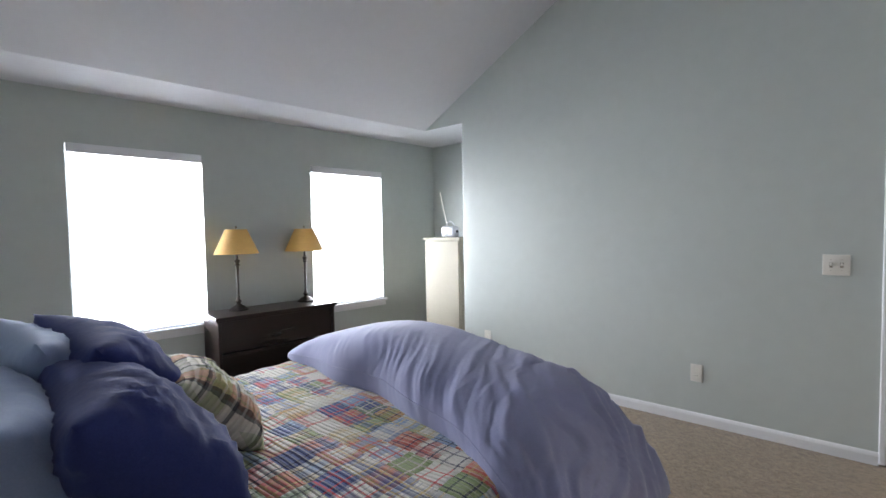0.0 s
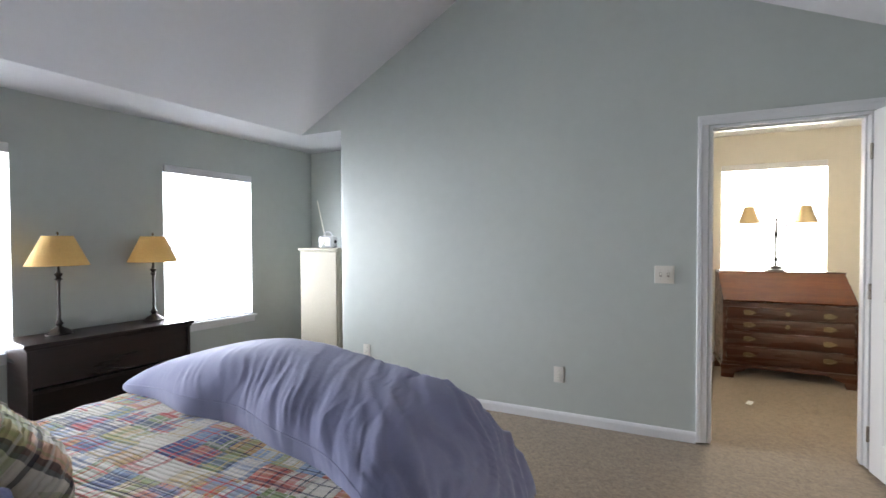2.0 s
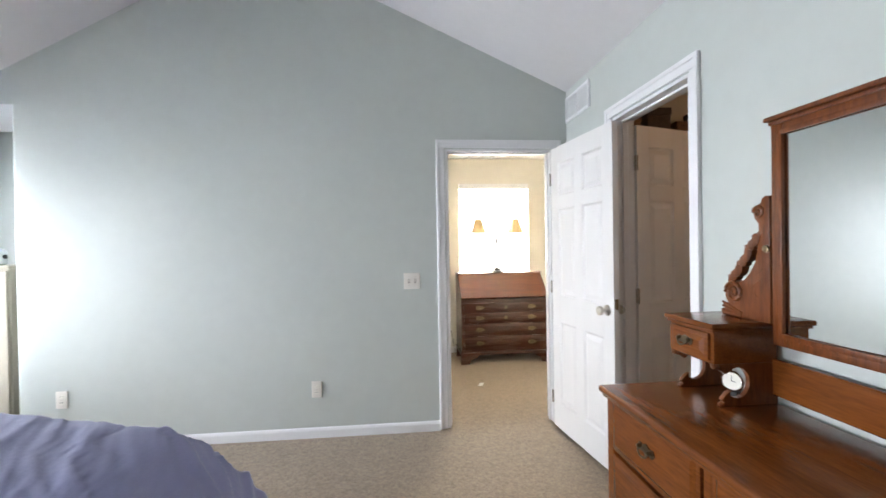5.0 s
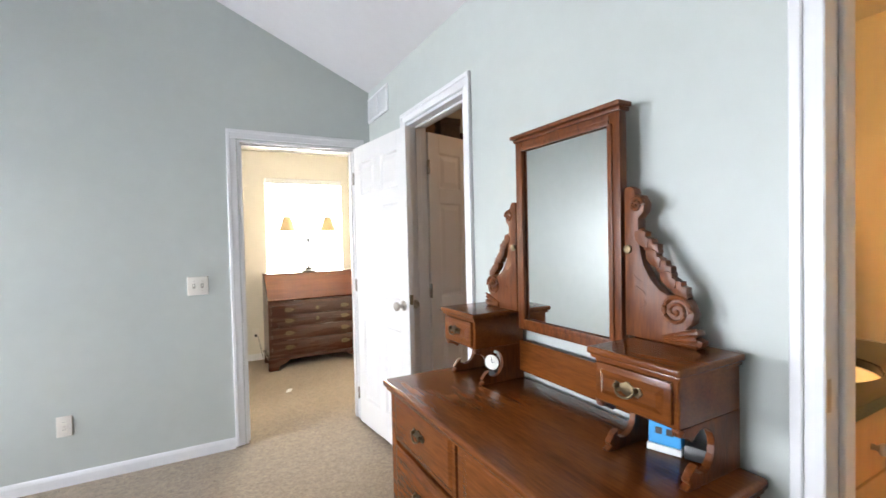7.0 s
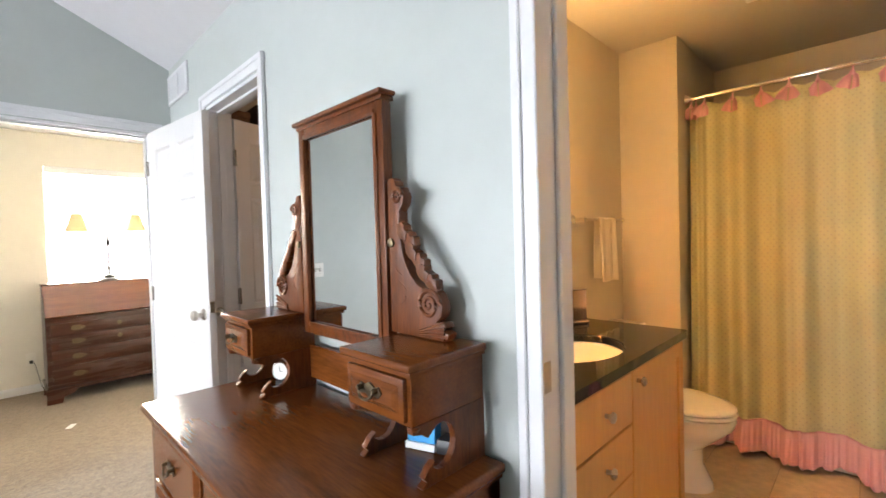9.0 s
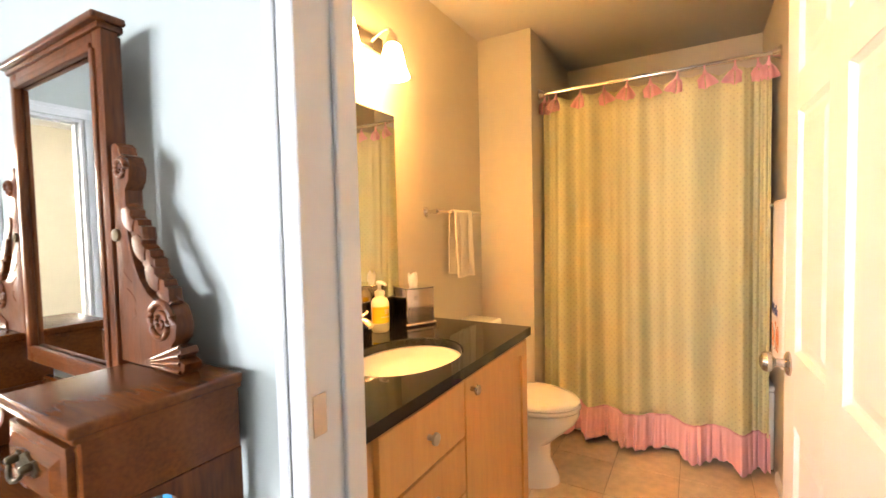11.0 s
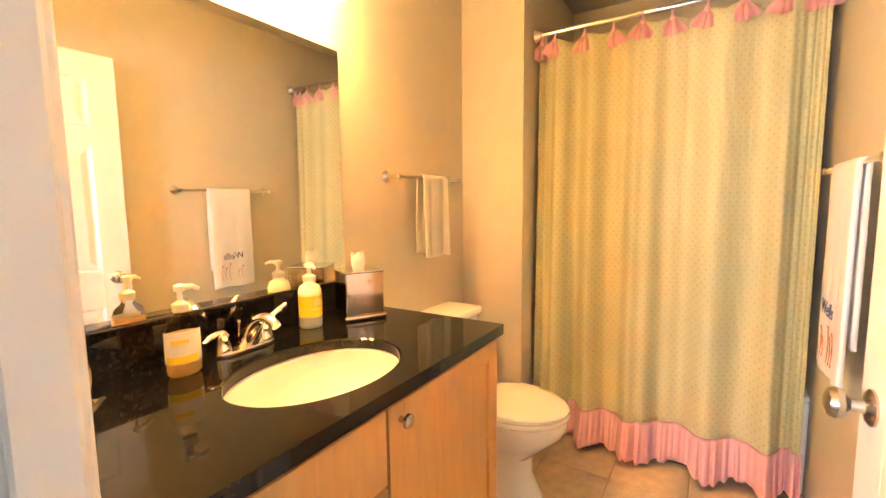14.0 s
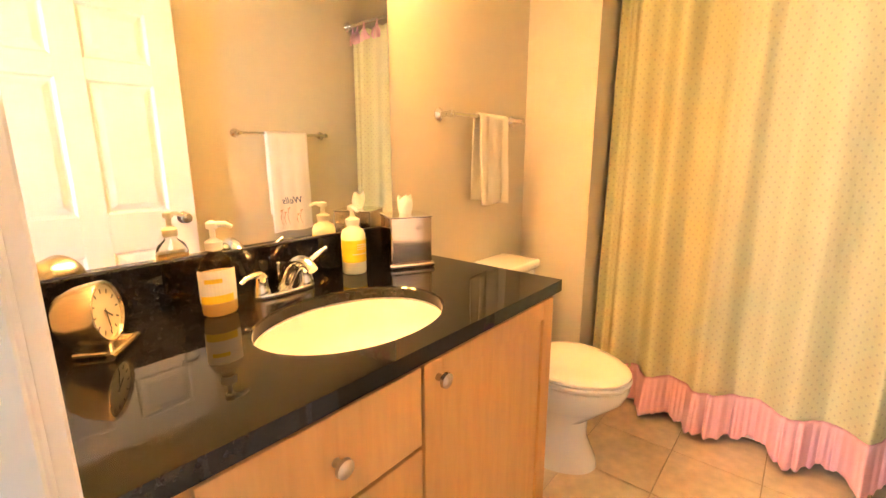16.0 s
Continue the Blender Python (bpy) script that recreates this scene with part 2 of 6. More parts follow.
M_TOWEL = mat("cream_terry", (0.80, 0.74, 0.60), 0.98, vary=0.10, grain=400, bump=0.8, bump_scale=700, spec=0.1)
M_WHITETOWEL = mat("white_terry", (0.82, 0.79, 0.76), 0.98, vary=0.06, grain=400, bump=0.8, bump_scale=700, spec=0.1)
M_PINK = mat("pink_cotton", (0.84, 0.48, 0.51), 0.88, vary=0.08, grain=240, bump=0.25, bump_scale=50, translucent=0.15)
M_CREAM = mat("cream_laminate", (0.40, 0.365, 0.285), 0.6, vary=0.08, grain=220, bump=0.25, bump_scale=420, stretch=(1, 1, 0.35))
M_SILVER = mat("silver_plastic", (0.62, 0.64, 0.66), 0.32, 0.35, vary=0.03, grain=60)
M_BLUEBOX = mat("cyan_card", (0.03, 0.34, 0.72), 0.45, vary=0.08, grain=40)
M_PAPER = mat("white_card", (0.78, 0.78, 0.76), 0.7, vary=0.04, grain=60)
M_MIRROR = silvered("mirror_glass")
M_BATHMIRROR = silvered("bath_mirror_glass", (0.80, 0.81, 0.76))
M_PANE = glass("window_glass", (1, 1, 1))
M_SOAP = mat("amber_soap", (0.94, 0.72, 0.36), 0.12, vary=0.03, grain=10, translucent=0.7)
M_SOAP.node_tree.nodes["Principled BSDF"].inputs["Transmission Weight"].default_value = 0.4
M_CLEAR = glass("clear_plastic", (1.0, 0.98, 0.93), 0.03, 1.06)
M_LOTION = mat("pale_lotion", (0.88, 0.85, 0.66), 0.30, vary=0.03, grain=30, spec=0.5)
M_YELLOW = mat("yellow_label", (0.88, 0.66, 0.03), 0.5, vary=0.05, grain=60)
M_LABEL = mat("cream_label", (0.84, 0.82, 0.74), 0.6, vary=0.03, grain=60)
M_BULB = glowing("lit_frosted_glass", (1.0, 0.58, 0.215), 40.0)
M_QUILT = quilt_cloth("madras_patchwork", 0.102, 3.0)
M_PLAIDCASE = quilt_cloth("madras_check", 0.240, 21.0, True)
M_CURTAIN = dotted_cloth("dotted_curtain")
M_LINER = mat("curtain_liner", (0.72, 0.70, 0.64), 0.5, vary=0.03, grain=40, translucent=0.3)
M_FUR = mat("far_garden", (0.55, 0.58, 0.55), 0.9, vary=0.2, grain=4)

# ---------------------------------------------------------------- mesh helpers


def box(bm, x0, x1, y0, y1, z0, z1, bev=0.0, seg=1):
    v = [bm.verts.new((x, y, z)) for z in (z0, z1) for y in (y0, y1) for x in (x0, x1)]
    f = [bm.faces.new([v[i] for i in q]) for q in ((0, 2, 3, 1), (4, 5, 7, 6), (0, 1, 5, 4), (2, 6, 7, 3), (0, 4, 6, 2), (1, 3, 7, 5))]
    if bev:
        edges = list({e for q in f for e in q.edges})
        bmesh.ops.bevel(bm, geom=edges, offset=bev, segments=seg, profile=0.6, affect="EDGES")
    return bm


def prism(bm, pts, d0, d1, plane="xz", bev=0.0):
    """A polygon of two coordinates, drawn out from d0 to d1 along the third."""
    def at(p, d):
        return (p[0], d, p[1]) if plane == "xz" else (d, p[0], p[1]) if plane == "yz" else (p[0], p[1], d)
    a, b = [bm.verts.new(at(p, d0)) for p in pts], [bm.verts.new(at(p, d1)) for p in pts]
    faces = [bm.faces.new(a), bm.faces.new(b[::-1])]
    for i in range(len(pts)):
        j = (i + 1) % len(pts)
        faces.append(bm.faces.new([a[i], b[i], b[j], a[j]]))
    bmesh.ops.recalc_face_normals(bm, faces=faces)
    if bev:
        rims = list({e for f in faces[:2] for e in f.edges})
        bmesh.ops.bevel(bm, geom=rims, offset=bev, segments=2, profile=0.6, affect="EDGES")
    return bm


def lathe(bm, prof, seg=24, m=None, squash=(1, 1)):
    """A profile of (radius, height) turned about z."""
    m = m or Matrix()
    rings = []
    for r, z in prof:
        if r < 1e-5:
            rings.append([bm.verts.new(m @ Vector((0, 0, z)))])
        else:
            rings.append([bm.verts.new(m @ Vector((squash[0] * r * math.cos(2 * math.pi * k / seg), squash[1] * r * math.sin(2 * math.pi * k / seg), z))) for k in range(seg)])
    faces = []
    for a, b in zip(rings, rings[1:]):
        for k in range(seg):
            j = (k + 1) % seg
            if len(a) == 1 and len(b) == 1:
                continue
            if len(a) == 1:
                faces.append(bm.faces.new([a[0], b[k], b[j]]))
            elif len(b) == 1:
                faces.append(bm.faces.new([a[k], a[j], b[0]]))
            else:
                faces.append(bm.faces.new([a[k], a[j], b[j], b[k]]))
    for ring, flip in ((rings[0], True), (rings[-1], False)):
        if len(ring) > 2:
            faces.append(bm.faces.new(ring[::-1] if flip else ring))
    bmesh.ops.recalc_face_normals(bm, faces=faces)
    return bm


def tube(bm, pts, r, seg=10, radii=None):
    """A round bar along a line of points."""
    pts = [Vector(p) for p in pts]
    rings, up = [], Vector((0, 0, 1))
    for i, p in enumerate(pts):
        d = (pts[min(i + 1, len(pts) - 1)] - pts[max(i - 1, 0)]).normalized()
        side = d.cross(up if abs(d.z) < 0.95 else Vector((1, 0, 0))).normalized()
        top = side.cross(d)
        rad = radii[i] if radii else r
        rings.append([bm.verts.new(p + rad * (math.cos(a) * side + math.sin(a) * top)) for a in [2 * math.pi * k / seg for k in range(seg)]])
    faces = []
    for a, b in zip(rings, rings[1:]):
        for k in range(seg):
            faces.append(bm.faces.new([a[k], a[(k + 1) % seg], b[(k + 1) % seg], b[k]]))
    faces += [bm.faces.new(rings[0][::-1]), bm.faces.new(rings[-1])]
    bmesh.ops.recalc_face_normals(bm, faces=faces)
    return bm


def curve_pts(fn, a, b, n):
    return [fn(a + (b - a) * i / n) for i in range(n + 1)]


def part(name, bm, material, parent=None, label="", smooth=True, sharp=38):
    me = bpy.data.meshes.new(name)
    bm.to_mesh(me)
    bm.free()
    me.materials.append(material)
    if smooth:
        me.polygons.foreach_set("use_smooth", [True] * len(me.polygons))
        me.set_sharp_from_angle(angle=radians(sharp))
    ob = new(name, me)
    if parent:
        ob.parent = parent
    return tagged(ob, label) if label else ob


def thing(name, m, label, category, group="", kind=""):
    ob = new(name)
    ob.empty_display_size = 0.1
    ob.matrix_world = m
    return tagged(ob, label, category, group, kind)


def solo(name, bm, material, label, category, group="", kind="", m=None, smooth=True, sharp=38):
    ob = part(name, bm, material, None, "", smooth, sharp)
    if m:
        ob.matrix_world = m
    return tagged(ob, label, category, group, kind)


def bm_new():
    return bmesh.new()


def move(bm, m):
    bmesh.ops.transform(bm, matrix=m, verts=bm.verts)
    return bm


def uv_grid(bm, rows, closed=False):
    """Faces between rows of (place, u, v); the uv map holds metres."""
    lay = bm.loops.layers.uv.verify()
    vs = [[(bm.verts.new(p), u, v) for p, u, v in row] for row in rows]
    for a, b in zip(vs, vs[1:]):
        for k in range(len(a) - 1):
            quad = (a[k], a[k + 1], b[k + 1], b[k])
            f = bm.faces.new([q[0] for q in quad])
            for lo, q in zip(f.loops, quad):
                lo[lay].uv = (q[1], q[2])
    return bm

# ---------------------------------------------------------------- setting: plan in metres
NORTH, EAST, WEST, SOUTH = 4.775, 3.068, -1.79, 0.62
T = 0.12                                   # thickness of inner walls
FLOOR = -0.012
TWIST = 0.130                              # the window wall stands a little out of square
SKEW = Matrix.Translation((WEST, 4.75, 0)) @ Matrix.Rotation(-math.atan(TWIST), 4, "Z") @ Matrix.Translation((-WEST, -4.75, 0))
NICHE_X, NICHE_BACK = -0.735, 5.50
SOFFIT, SLOPE_X = 2.315, -1.18
EAVE, RIDGE_X, RIDGE_Z = 2.465, 0.85, 3.463
DOOR_H, DOOR_H2 = 2.035, 2.062
D1 = (2.15, 2.95)                          # door to the study, along x
D2 = (3.385, 4.07)                         # closet door, along y
D3 = (1.190, 2.020)                        # bathroom door, along y
BATH_N, BATH_S, BATH_W, BATH_CEIL = 2.67, 1.105, 3.192, 2.495
STUB_X, STUB_Y, TUB_E = 5.150, 2.322, 6.02
STUDY_N, STUDY_W, STUDY_E, STUDY_CEIL = 7.05, 0.6, 4.6, 2.415
STUDY_WIN, STUDY_WIN_Z = (2.555, 3.455), (0.95, 2.10)


def wall(name, bm, material, label):
    return solo(name, bm, material, label, "wall", kind="structure", smooth=False)


# floors
bm = bm_new()
box(bm, WEST - 0.6, EAST + 0.06, SOUTH - 0.1, 5.6, -0.10, FLOOR)
RX0, RY0 = 1.35, -1.25                     # unseen recess beside the bed wall, added to cut bounced light
box(bm, RX0 - 0.1, EAST + 0.06, RY0 - 0.05, SOUTH - 0.1, -0.10, FLOOR)
box(bm, STUDY_W - 0.1, STUDY_E + 0.1, 5.6, STUDY_N + 0.1, -0.10, FLOOR)
box(bm, EAST + 0.06, 5.1, BATH_N + 0.12, 5.6, -0.10, FLOOR)
solo("floor", bm, M_CARPET, "beige cut-pile carpet with footmarks, wall to wall", "carpet", kind="structure", smooth=False)
bath_floor = solo("floor_bath", box(bm_new(), EAST + 0.06, TUB_E + 0.1, BATH_S - 0.1, BATH_N + 0.12, -0.10, -0.006), M_GROUT, "grout bed under the tan bathroom tiles", "floor", kind="structure", smooth=False)

# bedroom walls
wall("wall_north", prism(bm_new(), [(-0.60, 0), (D1[0], 0), (D1[0], DOOR_H), (D1[1], DOOR_H), (D1[1], 0), (EAST + T, 0), (EAST + T, EAVE - 0.05), (EAST + T, EAVE + 0.1), (RIDGE_X, RIDGE_Z + 0.12), (SLOPE_X - 0.1, SOFFIT + 0.06), (SLOPE_X - 0.1, SOFFIT + 0.001), (-0.60, SOFFIT + 0.001)], NORTH, NORTH + T), M_WALL, "sage green painted gable wall")
bm = box(bm_new(), NICHE_X, -0.60, NORTH, NICHE_BACK, 0, SOFFIT + 0.001)
bm.edges.ensure_lookup_table()
edge = [e for e in bm.edges if all(abs(v.co.x - NICHE_X) < 1e-4 and abs(v.co.y - NORTH) < 1e-4 for v in e.verts)]
bmesh.ops.bevel(bm, geom=edge, offset=0.03, segments=5, profile=0.5, affect="EDGES")
solo("wall_niche_side", bm, M_WALL, "sage green niche return with a rounded corner", "wall", kind="structure", sharp=50)
wall("wall_niche_back", box(bm_new(), WEST - 0.35, -0.60, NICHE_BACK, NICHE_BACK + T, 0, 2.6), M_WALL, "sage green painted back wall of the niche")
wall("wall_east", prism(bm_new(), [(RY0 - T, 0), (D3[0], 0), (D3[0], DOOR_H), (D3[1], DOOR_H), (D3[1], 0), (D2[0], 0), (D2[0], DOOR_H2), (D2[1], DOOR_H2), (D2[1], 0), (NORTH, 0), (NORTH, EAVE + 0.04), (RY0 - T, EAVE + 0.04)], EAST, EAST + T, "yz"), M_WALL, "pale sage painted wall with two doorways")
bm = bm_new()
yy = [SOUTH - 0.4, *WEST_1, *WEST_2, NICHE_BACK]
for i in (0, 2, 4):
    box(bm, WEST - 0.15, WEST, yy[i], yy[i + 1], 0, SOFFIT + 0.05)
for y0, y1 in (WEST_1, WEST_2):
    box(bm, WEST - 0.15, WEST, y0, y1, 0, WIN_Z[0])
    box(bm, WEST - 0.15, WEST, y0, y1, WIN_Z[1], SOFFIT + 0.05)
move(bm, SKEW)
wall("wall_west", bm, M_WALL, "sage green painted wall with two windows")
bm = box(bm_new(), WEST - 0.7, RX0, SOUTH - T, SOUTH, -0.05, RIDGE_Z + 0.2)
box(bm, RX0, EAST, SOUTH - T, SOUTH, 2.40, RIDGE_Z + 0.2)
wall("wall_south", bm, M_WALL, "sage green painted wall behind the bed")
# unseen recess, added so less light bounces onto the bathroom jamb
wall("wall_added_recess_side", box(bm_new(), RX0 - T, RX0, RY0, SOUTH - T, -0.05, 2.42), M_WALL, "sage green painted side wall of the unseen added recess")
wall("wall_added_recess_end", box(bm_new(), RX0 - T, EAST, RY0 - T, RY0, -0.05, 2.42), M_WALL, "sage green painted end wall of the unseen added recess")
solo("ceiling_added_recess", box(bm_new(), RX0 - T, EAST, RY0 - T, SOUTH - T, 2.42, 2.50), M_CEIL, "flat white ceiling of the unseen added recess", "ceiling", kind="structure", smooth=False)

# ceilings
bm = bm_new()
for i in range(10):
    y0, y1 = SOUTH - T + (NORTH - SOUTH + T) * i / 10, SOUTH - T + (NORTH - SOUTH + T) * (i + 1) / 10
    s0, s1 = TWIST * (y0 - NORTH), TWIST * (y1 - NORTH)
    for k, (a, b) in enumerate((((SLOPE_X, SOFFIT), (RIDGE_X, RIDGE_Z)), ((RIDGE_X, RIDGE_Z), (EAST + T, EAVE - 0.446 * T)))):
        e = 1 - k
        v = [bm.verts.new(q) for q in ((a[0] + s0, y0, a[1]), (b[0] + s0 * e, y0, b[1]), (b[0] + s1 * e, y1, b[1]), (a[0] + s1, y1, a[1]))]
        w = [bm.verts.new((q.co.x, q.co.y, q.co.z + 0.1)) for q in v]
        bm.faces.new(v)
        bm.faces.new(w[::-1])
    flat = [bm.verts.new((x, y, SOFFIT)) for x, y in ((WEST - 0.6, y0), (SLOPE_X + s0, y0), (SLOPE_X + s1, y1), (WEST - 0.6, y1))]
    bm.faces.new(flat)
    bm.faces.new([bm.verts.new((q.co.x, q.co.y, q.co.z + 0.1)) for q in flat][::-1])
box(bm, WEST - 0.35, -0.60, NORTH + 0.003, NICHE_BACK, SOFFIT, SOFFIT + 0.12)
solo("ceiling", bm, M_CEIL, "white vaulted ceiling with a flat soffit over the windows", "ceiling", kind="structure", sharp=20)
solo("ceiling_study", box(bm_new(), STUDY_W - T, STUDY_E + T, NORTH + T, STUDY_N + 0.2, STUDY_CEIL, STUDY_CEIL + 0.1), M_CEIL, "flat white ceiling of the study", "ceiling", kind="structure", smooth=False)
solo("ceiling_bath", box(bm_new(), BATH_W, TUB_E + T, BATH_S - T, BATH_N + T, BATH_CEIL, BATH_CEIL + 0.1), M_BATHCEIL, "flat off-white ceiling of the bathroom", "ceiling", kind="structure", smooth=False)
solo("ceiling_closet", box(bm_new(), EAST + T, 5.1, BATH_N + T, NORTH, 2.45, 2.55), M_BATHCEIL, "flat off-white ceiling of the closet", "ceiling", kind="structure", smooth=False)

# study walls
bm = bm_new()
box(bm, STUDY_W - T, STUDY_WIN[0], STUDY_N, STUDY_N + 0.15, 0, STUDY_CEIL)
box(bm, STUDY_WIN[1], STUDY_E + T, STUDY_N, STUDY_N + 0.15, 0, STUDY_CEIL)
box(bm, *STUDY_WIN, STUDY_N, STUDY_N + 0.15, 0, STUDY_WIN_Z[0])
box(bm, *STUDY_WIN, STUDY_N, STUDY_N + 0.15, STUDY_WIN_Z[1], STUDY_CEIL)
wall("wall_study_north", bm, M_STUDYWALL, "beige painted study wall with a window")
bm = box(bm_new(), STUDY_W - T, STUDY_W, NORTH + T, STUDY_N, 0, STUDY_CEIL)
wall("wall_study_west", bm, M_STUDYWALL, "beige painted study wall")
wall("wall_study_east", box(bm_new(), STUDY_E, STUDY_E + T, NORTH + T, STUDY_N, 0, STUDY_CEIL), M_STUDYWALL, "beige painted study wall")
wall("wall_study_south", prism(bm_new(), [(STUDY_W, 0), (D1[0], 0), (D1[0], DOOR_H), (D1[1], DOOR_H), (D1[1], 0), (STUDY_E, 0), (STUDY_E, STUDY_CEIL), (STUDY_W, STUDY_CEIL)], NORTH + T, NORTH + T + 0.01), M_STUDYWALL, "beige painted study side of the gable wall")

# bathroom and closet walls
wall("wall_bath_north", box(bm_new(), BATH_W, TUB_E, BATH_N, BATH_N + T, 0, BATH_CEIL), M_BATHWALL, "warm greige bathroom wall behind the vanity")
wall("wall_bath_south", box(bm_new(), BATH_W, TUB_E + T, BATH_S - T, BATH_S, 0, BATH_CEIL), M_BATHWALL, "warm greige bathroom wall")
wall("wall_bath_east", box(bm_new(), TUB_E, TUB_E + T, BATH_S, BATH_N + T, 0, BATH_CEIL), M_BATHWALL, "wall behind the bath tub")
wall("wall_tub_end", box(bm_new(), STUB_X, TUB_E, STUB_Y, BATH_N, 0, BATH_CEIL), M_BATHWALL, "greige wall end beside the tub")
wall("wall_bath_west", prism(bm_new(), [(BATH_S, 0), (D3[0], 0), (D3[0], DOOR_H), (D3[1], DOOR_H), (D3[1], 0), (BATH_N, 0), (BATH_N, BATH_CEIL), (BATH_S, BATH_CEIL)], EAST + T, BATH_W, "yz"), M_BATHWALL, "greige bathroom side of the doorway wall")
wall("wall_closet_east", box(bm_new(), 5.0, 5.1, BATH_N + T, NORTH, 0, 2.45), M_STUDYWALL, "beige closet wall")
wall("wall_closet_north", box(bm_new(), EAST + T, 5.0, NORTH - 0.02, NORTH + T, 0, 2.45), M_STUDYWALL, "beige closet wall")

# trim: baseboards, casings and door jambs
BASE = [(0, FLOOR), (0.014, FLOOR), (0.014, 0.040), (0.010, 0.052), (0.004, 0.060), (0, 0.060)]


def baseboard(x0, y0, x1, y1, nx, ny):
    """Along a line on the floor; n points into the room."""
    bm = bm_new()
    rings = [[bm.verts.new((x + nx * d, y + ny * d, z)) for d, z in BASE] for x, y in ((x0, y0), (x1, y1))]
    k = len(BASE)
    for i in range(k):
        bm.faces.new([rings[0][i], rings[0][(i + 1) % k], rings[1][(i + 1) % k], rings[1][i]])
    bm.faces.new(rings[0])
    bm.faces.new(rings[1][::-1])
    bmesh.ops.recalc_face_normals(bm, faces=bm.faces)
    return solo("baseboard", bm, M_TRIM, "white painted baseboard with a moulded top", "baseboard", "baseboards", "structure", smooth=False)


CW = 0.066
baseboard(-0.70, NORTH, D1[0] - CW, NORTH, 0, -1)
baseboard(D1[1] + CW, NORTH, EAST, NORTH, 0, -1)
baseboard(EAST, D2[1] + CW, EAST, NORTH, -1, 0)
baseboard(EAST, D3[1] + CW, EAST, D2[0] - CW, -1, 0)
baseboard(WEST, SOUTH - 0.3, WEST, NICHE_BACK - 0.02, 1, 0).matrix_world = SKEW
baseboard(WEST, NICHE_BACK, NICHE_X, NICHE_BACK, 0, -1)
baseboard(STUDY_W, STUDY_N, STUDY_E, STUDY_N, 0, -1)
baseboard(STUDY_W, STUDY_N, STUDY_W, NORTH + T + 0.01, 1, 0)
baseboard(BATH_W + 0.92, BATH_S, 5.25, BATH_S, 0, 1)
baseboard(STUB_X, STUB_Y, STUB_X, BATH_N, -1, 0)
baseboard(4.33, BATH_N, STUB_X, BATH_N, 0, -1)


def casing(name, a0, a1, wall_at, side, along, lining, DOOR_H=DOOR_H, deep=T, over=0.0):
    """White trim round a doorway from a0 to a1: the outer casing on one face, and the jamb that lines the opening."""
    bm = bm_new()
    s = side

    def bar(u0, u1, d0, d1, z0, z1, bev=0.003):
        lo, hi = sorted((wall_at + s * d0, wall_at + s * d1))
        if along == "x":
            box(bm, u0, u1, lo, hi, z0, z1, bev)
        else:
            box(bm, lo, hi, u0, u1, z0, z1, bev)
    for u0, u1, v0, v1 in ((a0 - CW, a0 - 0.006, a0 - CW, a0 - 0.042), (a1 + 0.006 - over, a1 + CW - over, a1 + 0.042 - over, a1 + CW - over)):
        bar(u0, u1, 0.0, 0.012, 0, DOOR_H + 0.006)
        bar(v0, v1, 0.012, 0.020 + 0.5 * max(0.0, 0.022 * s * (over > 0)), 0, DOOR_H + CW - 0.002)
    bar(a0 - CW, a1 + CW - over, 0.0, 0.0125, DOOR_H + 0.006, DOOR_H + CW)
    bar(a0 - CW, a1 + CW - over, 0.0125, 0.0205, DOOR_H + 0.042, DOOR_H + CW)
    solo(name, bm, M_TRIM, "white painted door casing with a stepped profile", "door casing", "door casings", "structure", smooth=False)
    if lining:
        bm = bm_new()
        back = -(deep + 0.002)
        bar(a0 - 0.001, a0 + 0.016, 0.002, back, 0, DOOR_H, 0.002)
        bar(a1 - 0.016, a1 + 0.001, 0.002, back, 0, DOOR_H, 0.002)
        bar(a0 + 0.016, a1 - 0.016, 0.002, back, DOOR_H - 0.016, DOOR_H + 0.001, 0.002)
        lo, hi = lining
        bar(a0 + 0.016, a0 + 0.028, lo, hi, 0, DOOR_H - 0.016, 0.003)
        bar(a1 - 0.028, a1 - 0.016, lo, hi, 0, DOOR_H - 0.016, 0.003)
        bar(a0 + 0.028, a1 - 0.028, lo, hi, DOOR_H - 0.028, DOOR_H - 0.016, 0.003)
        solo(name.replace("casing", "jamb"), bm, M_TRIM, "white painted door jamb with a stop", "door jamb", "door jambs", "structure", smooth=False)


casing("casing_1", *D1, NORTH, -1, "x", (-0.040, -0.075))
casing("casing_2", *D2, EAST, -1, "y", (-0.045, -0.080), DOOR_H2)
casing("casing_3", *D3, EAST, -1, "y", (-0.078, -0.130), DOOR_H, BATH_W - EAST - 0.004, 0.033)
casing("casing_4", *D3, BATH_W, 1, "y", None, over=0.022)
casing("casing_5", *D1, NORTH + T + 0.01, 1, "x", None)


def lathe_knob(bm, x, z, y0, s):
    """A round door knob on a rose, out along s * y from y0."""
    m = Matrix.Translation((x, y0, z)) @ Matrix.Rotation(radians(-90 * s), 4, "X")
    lathe(bm, [(0, -0.001), (0.032, -0.001), (0.032, 0.004), (0.027, 0.008), (0.012, 0.012), (0.011, 0.030), (0.016, 0.034), (0.025, 0.040), (0.028, 0.050), (0.024, 0.060), (0.010, 0.066), (0, 0.067)], 24, m)


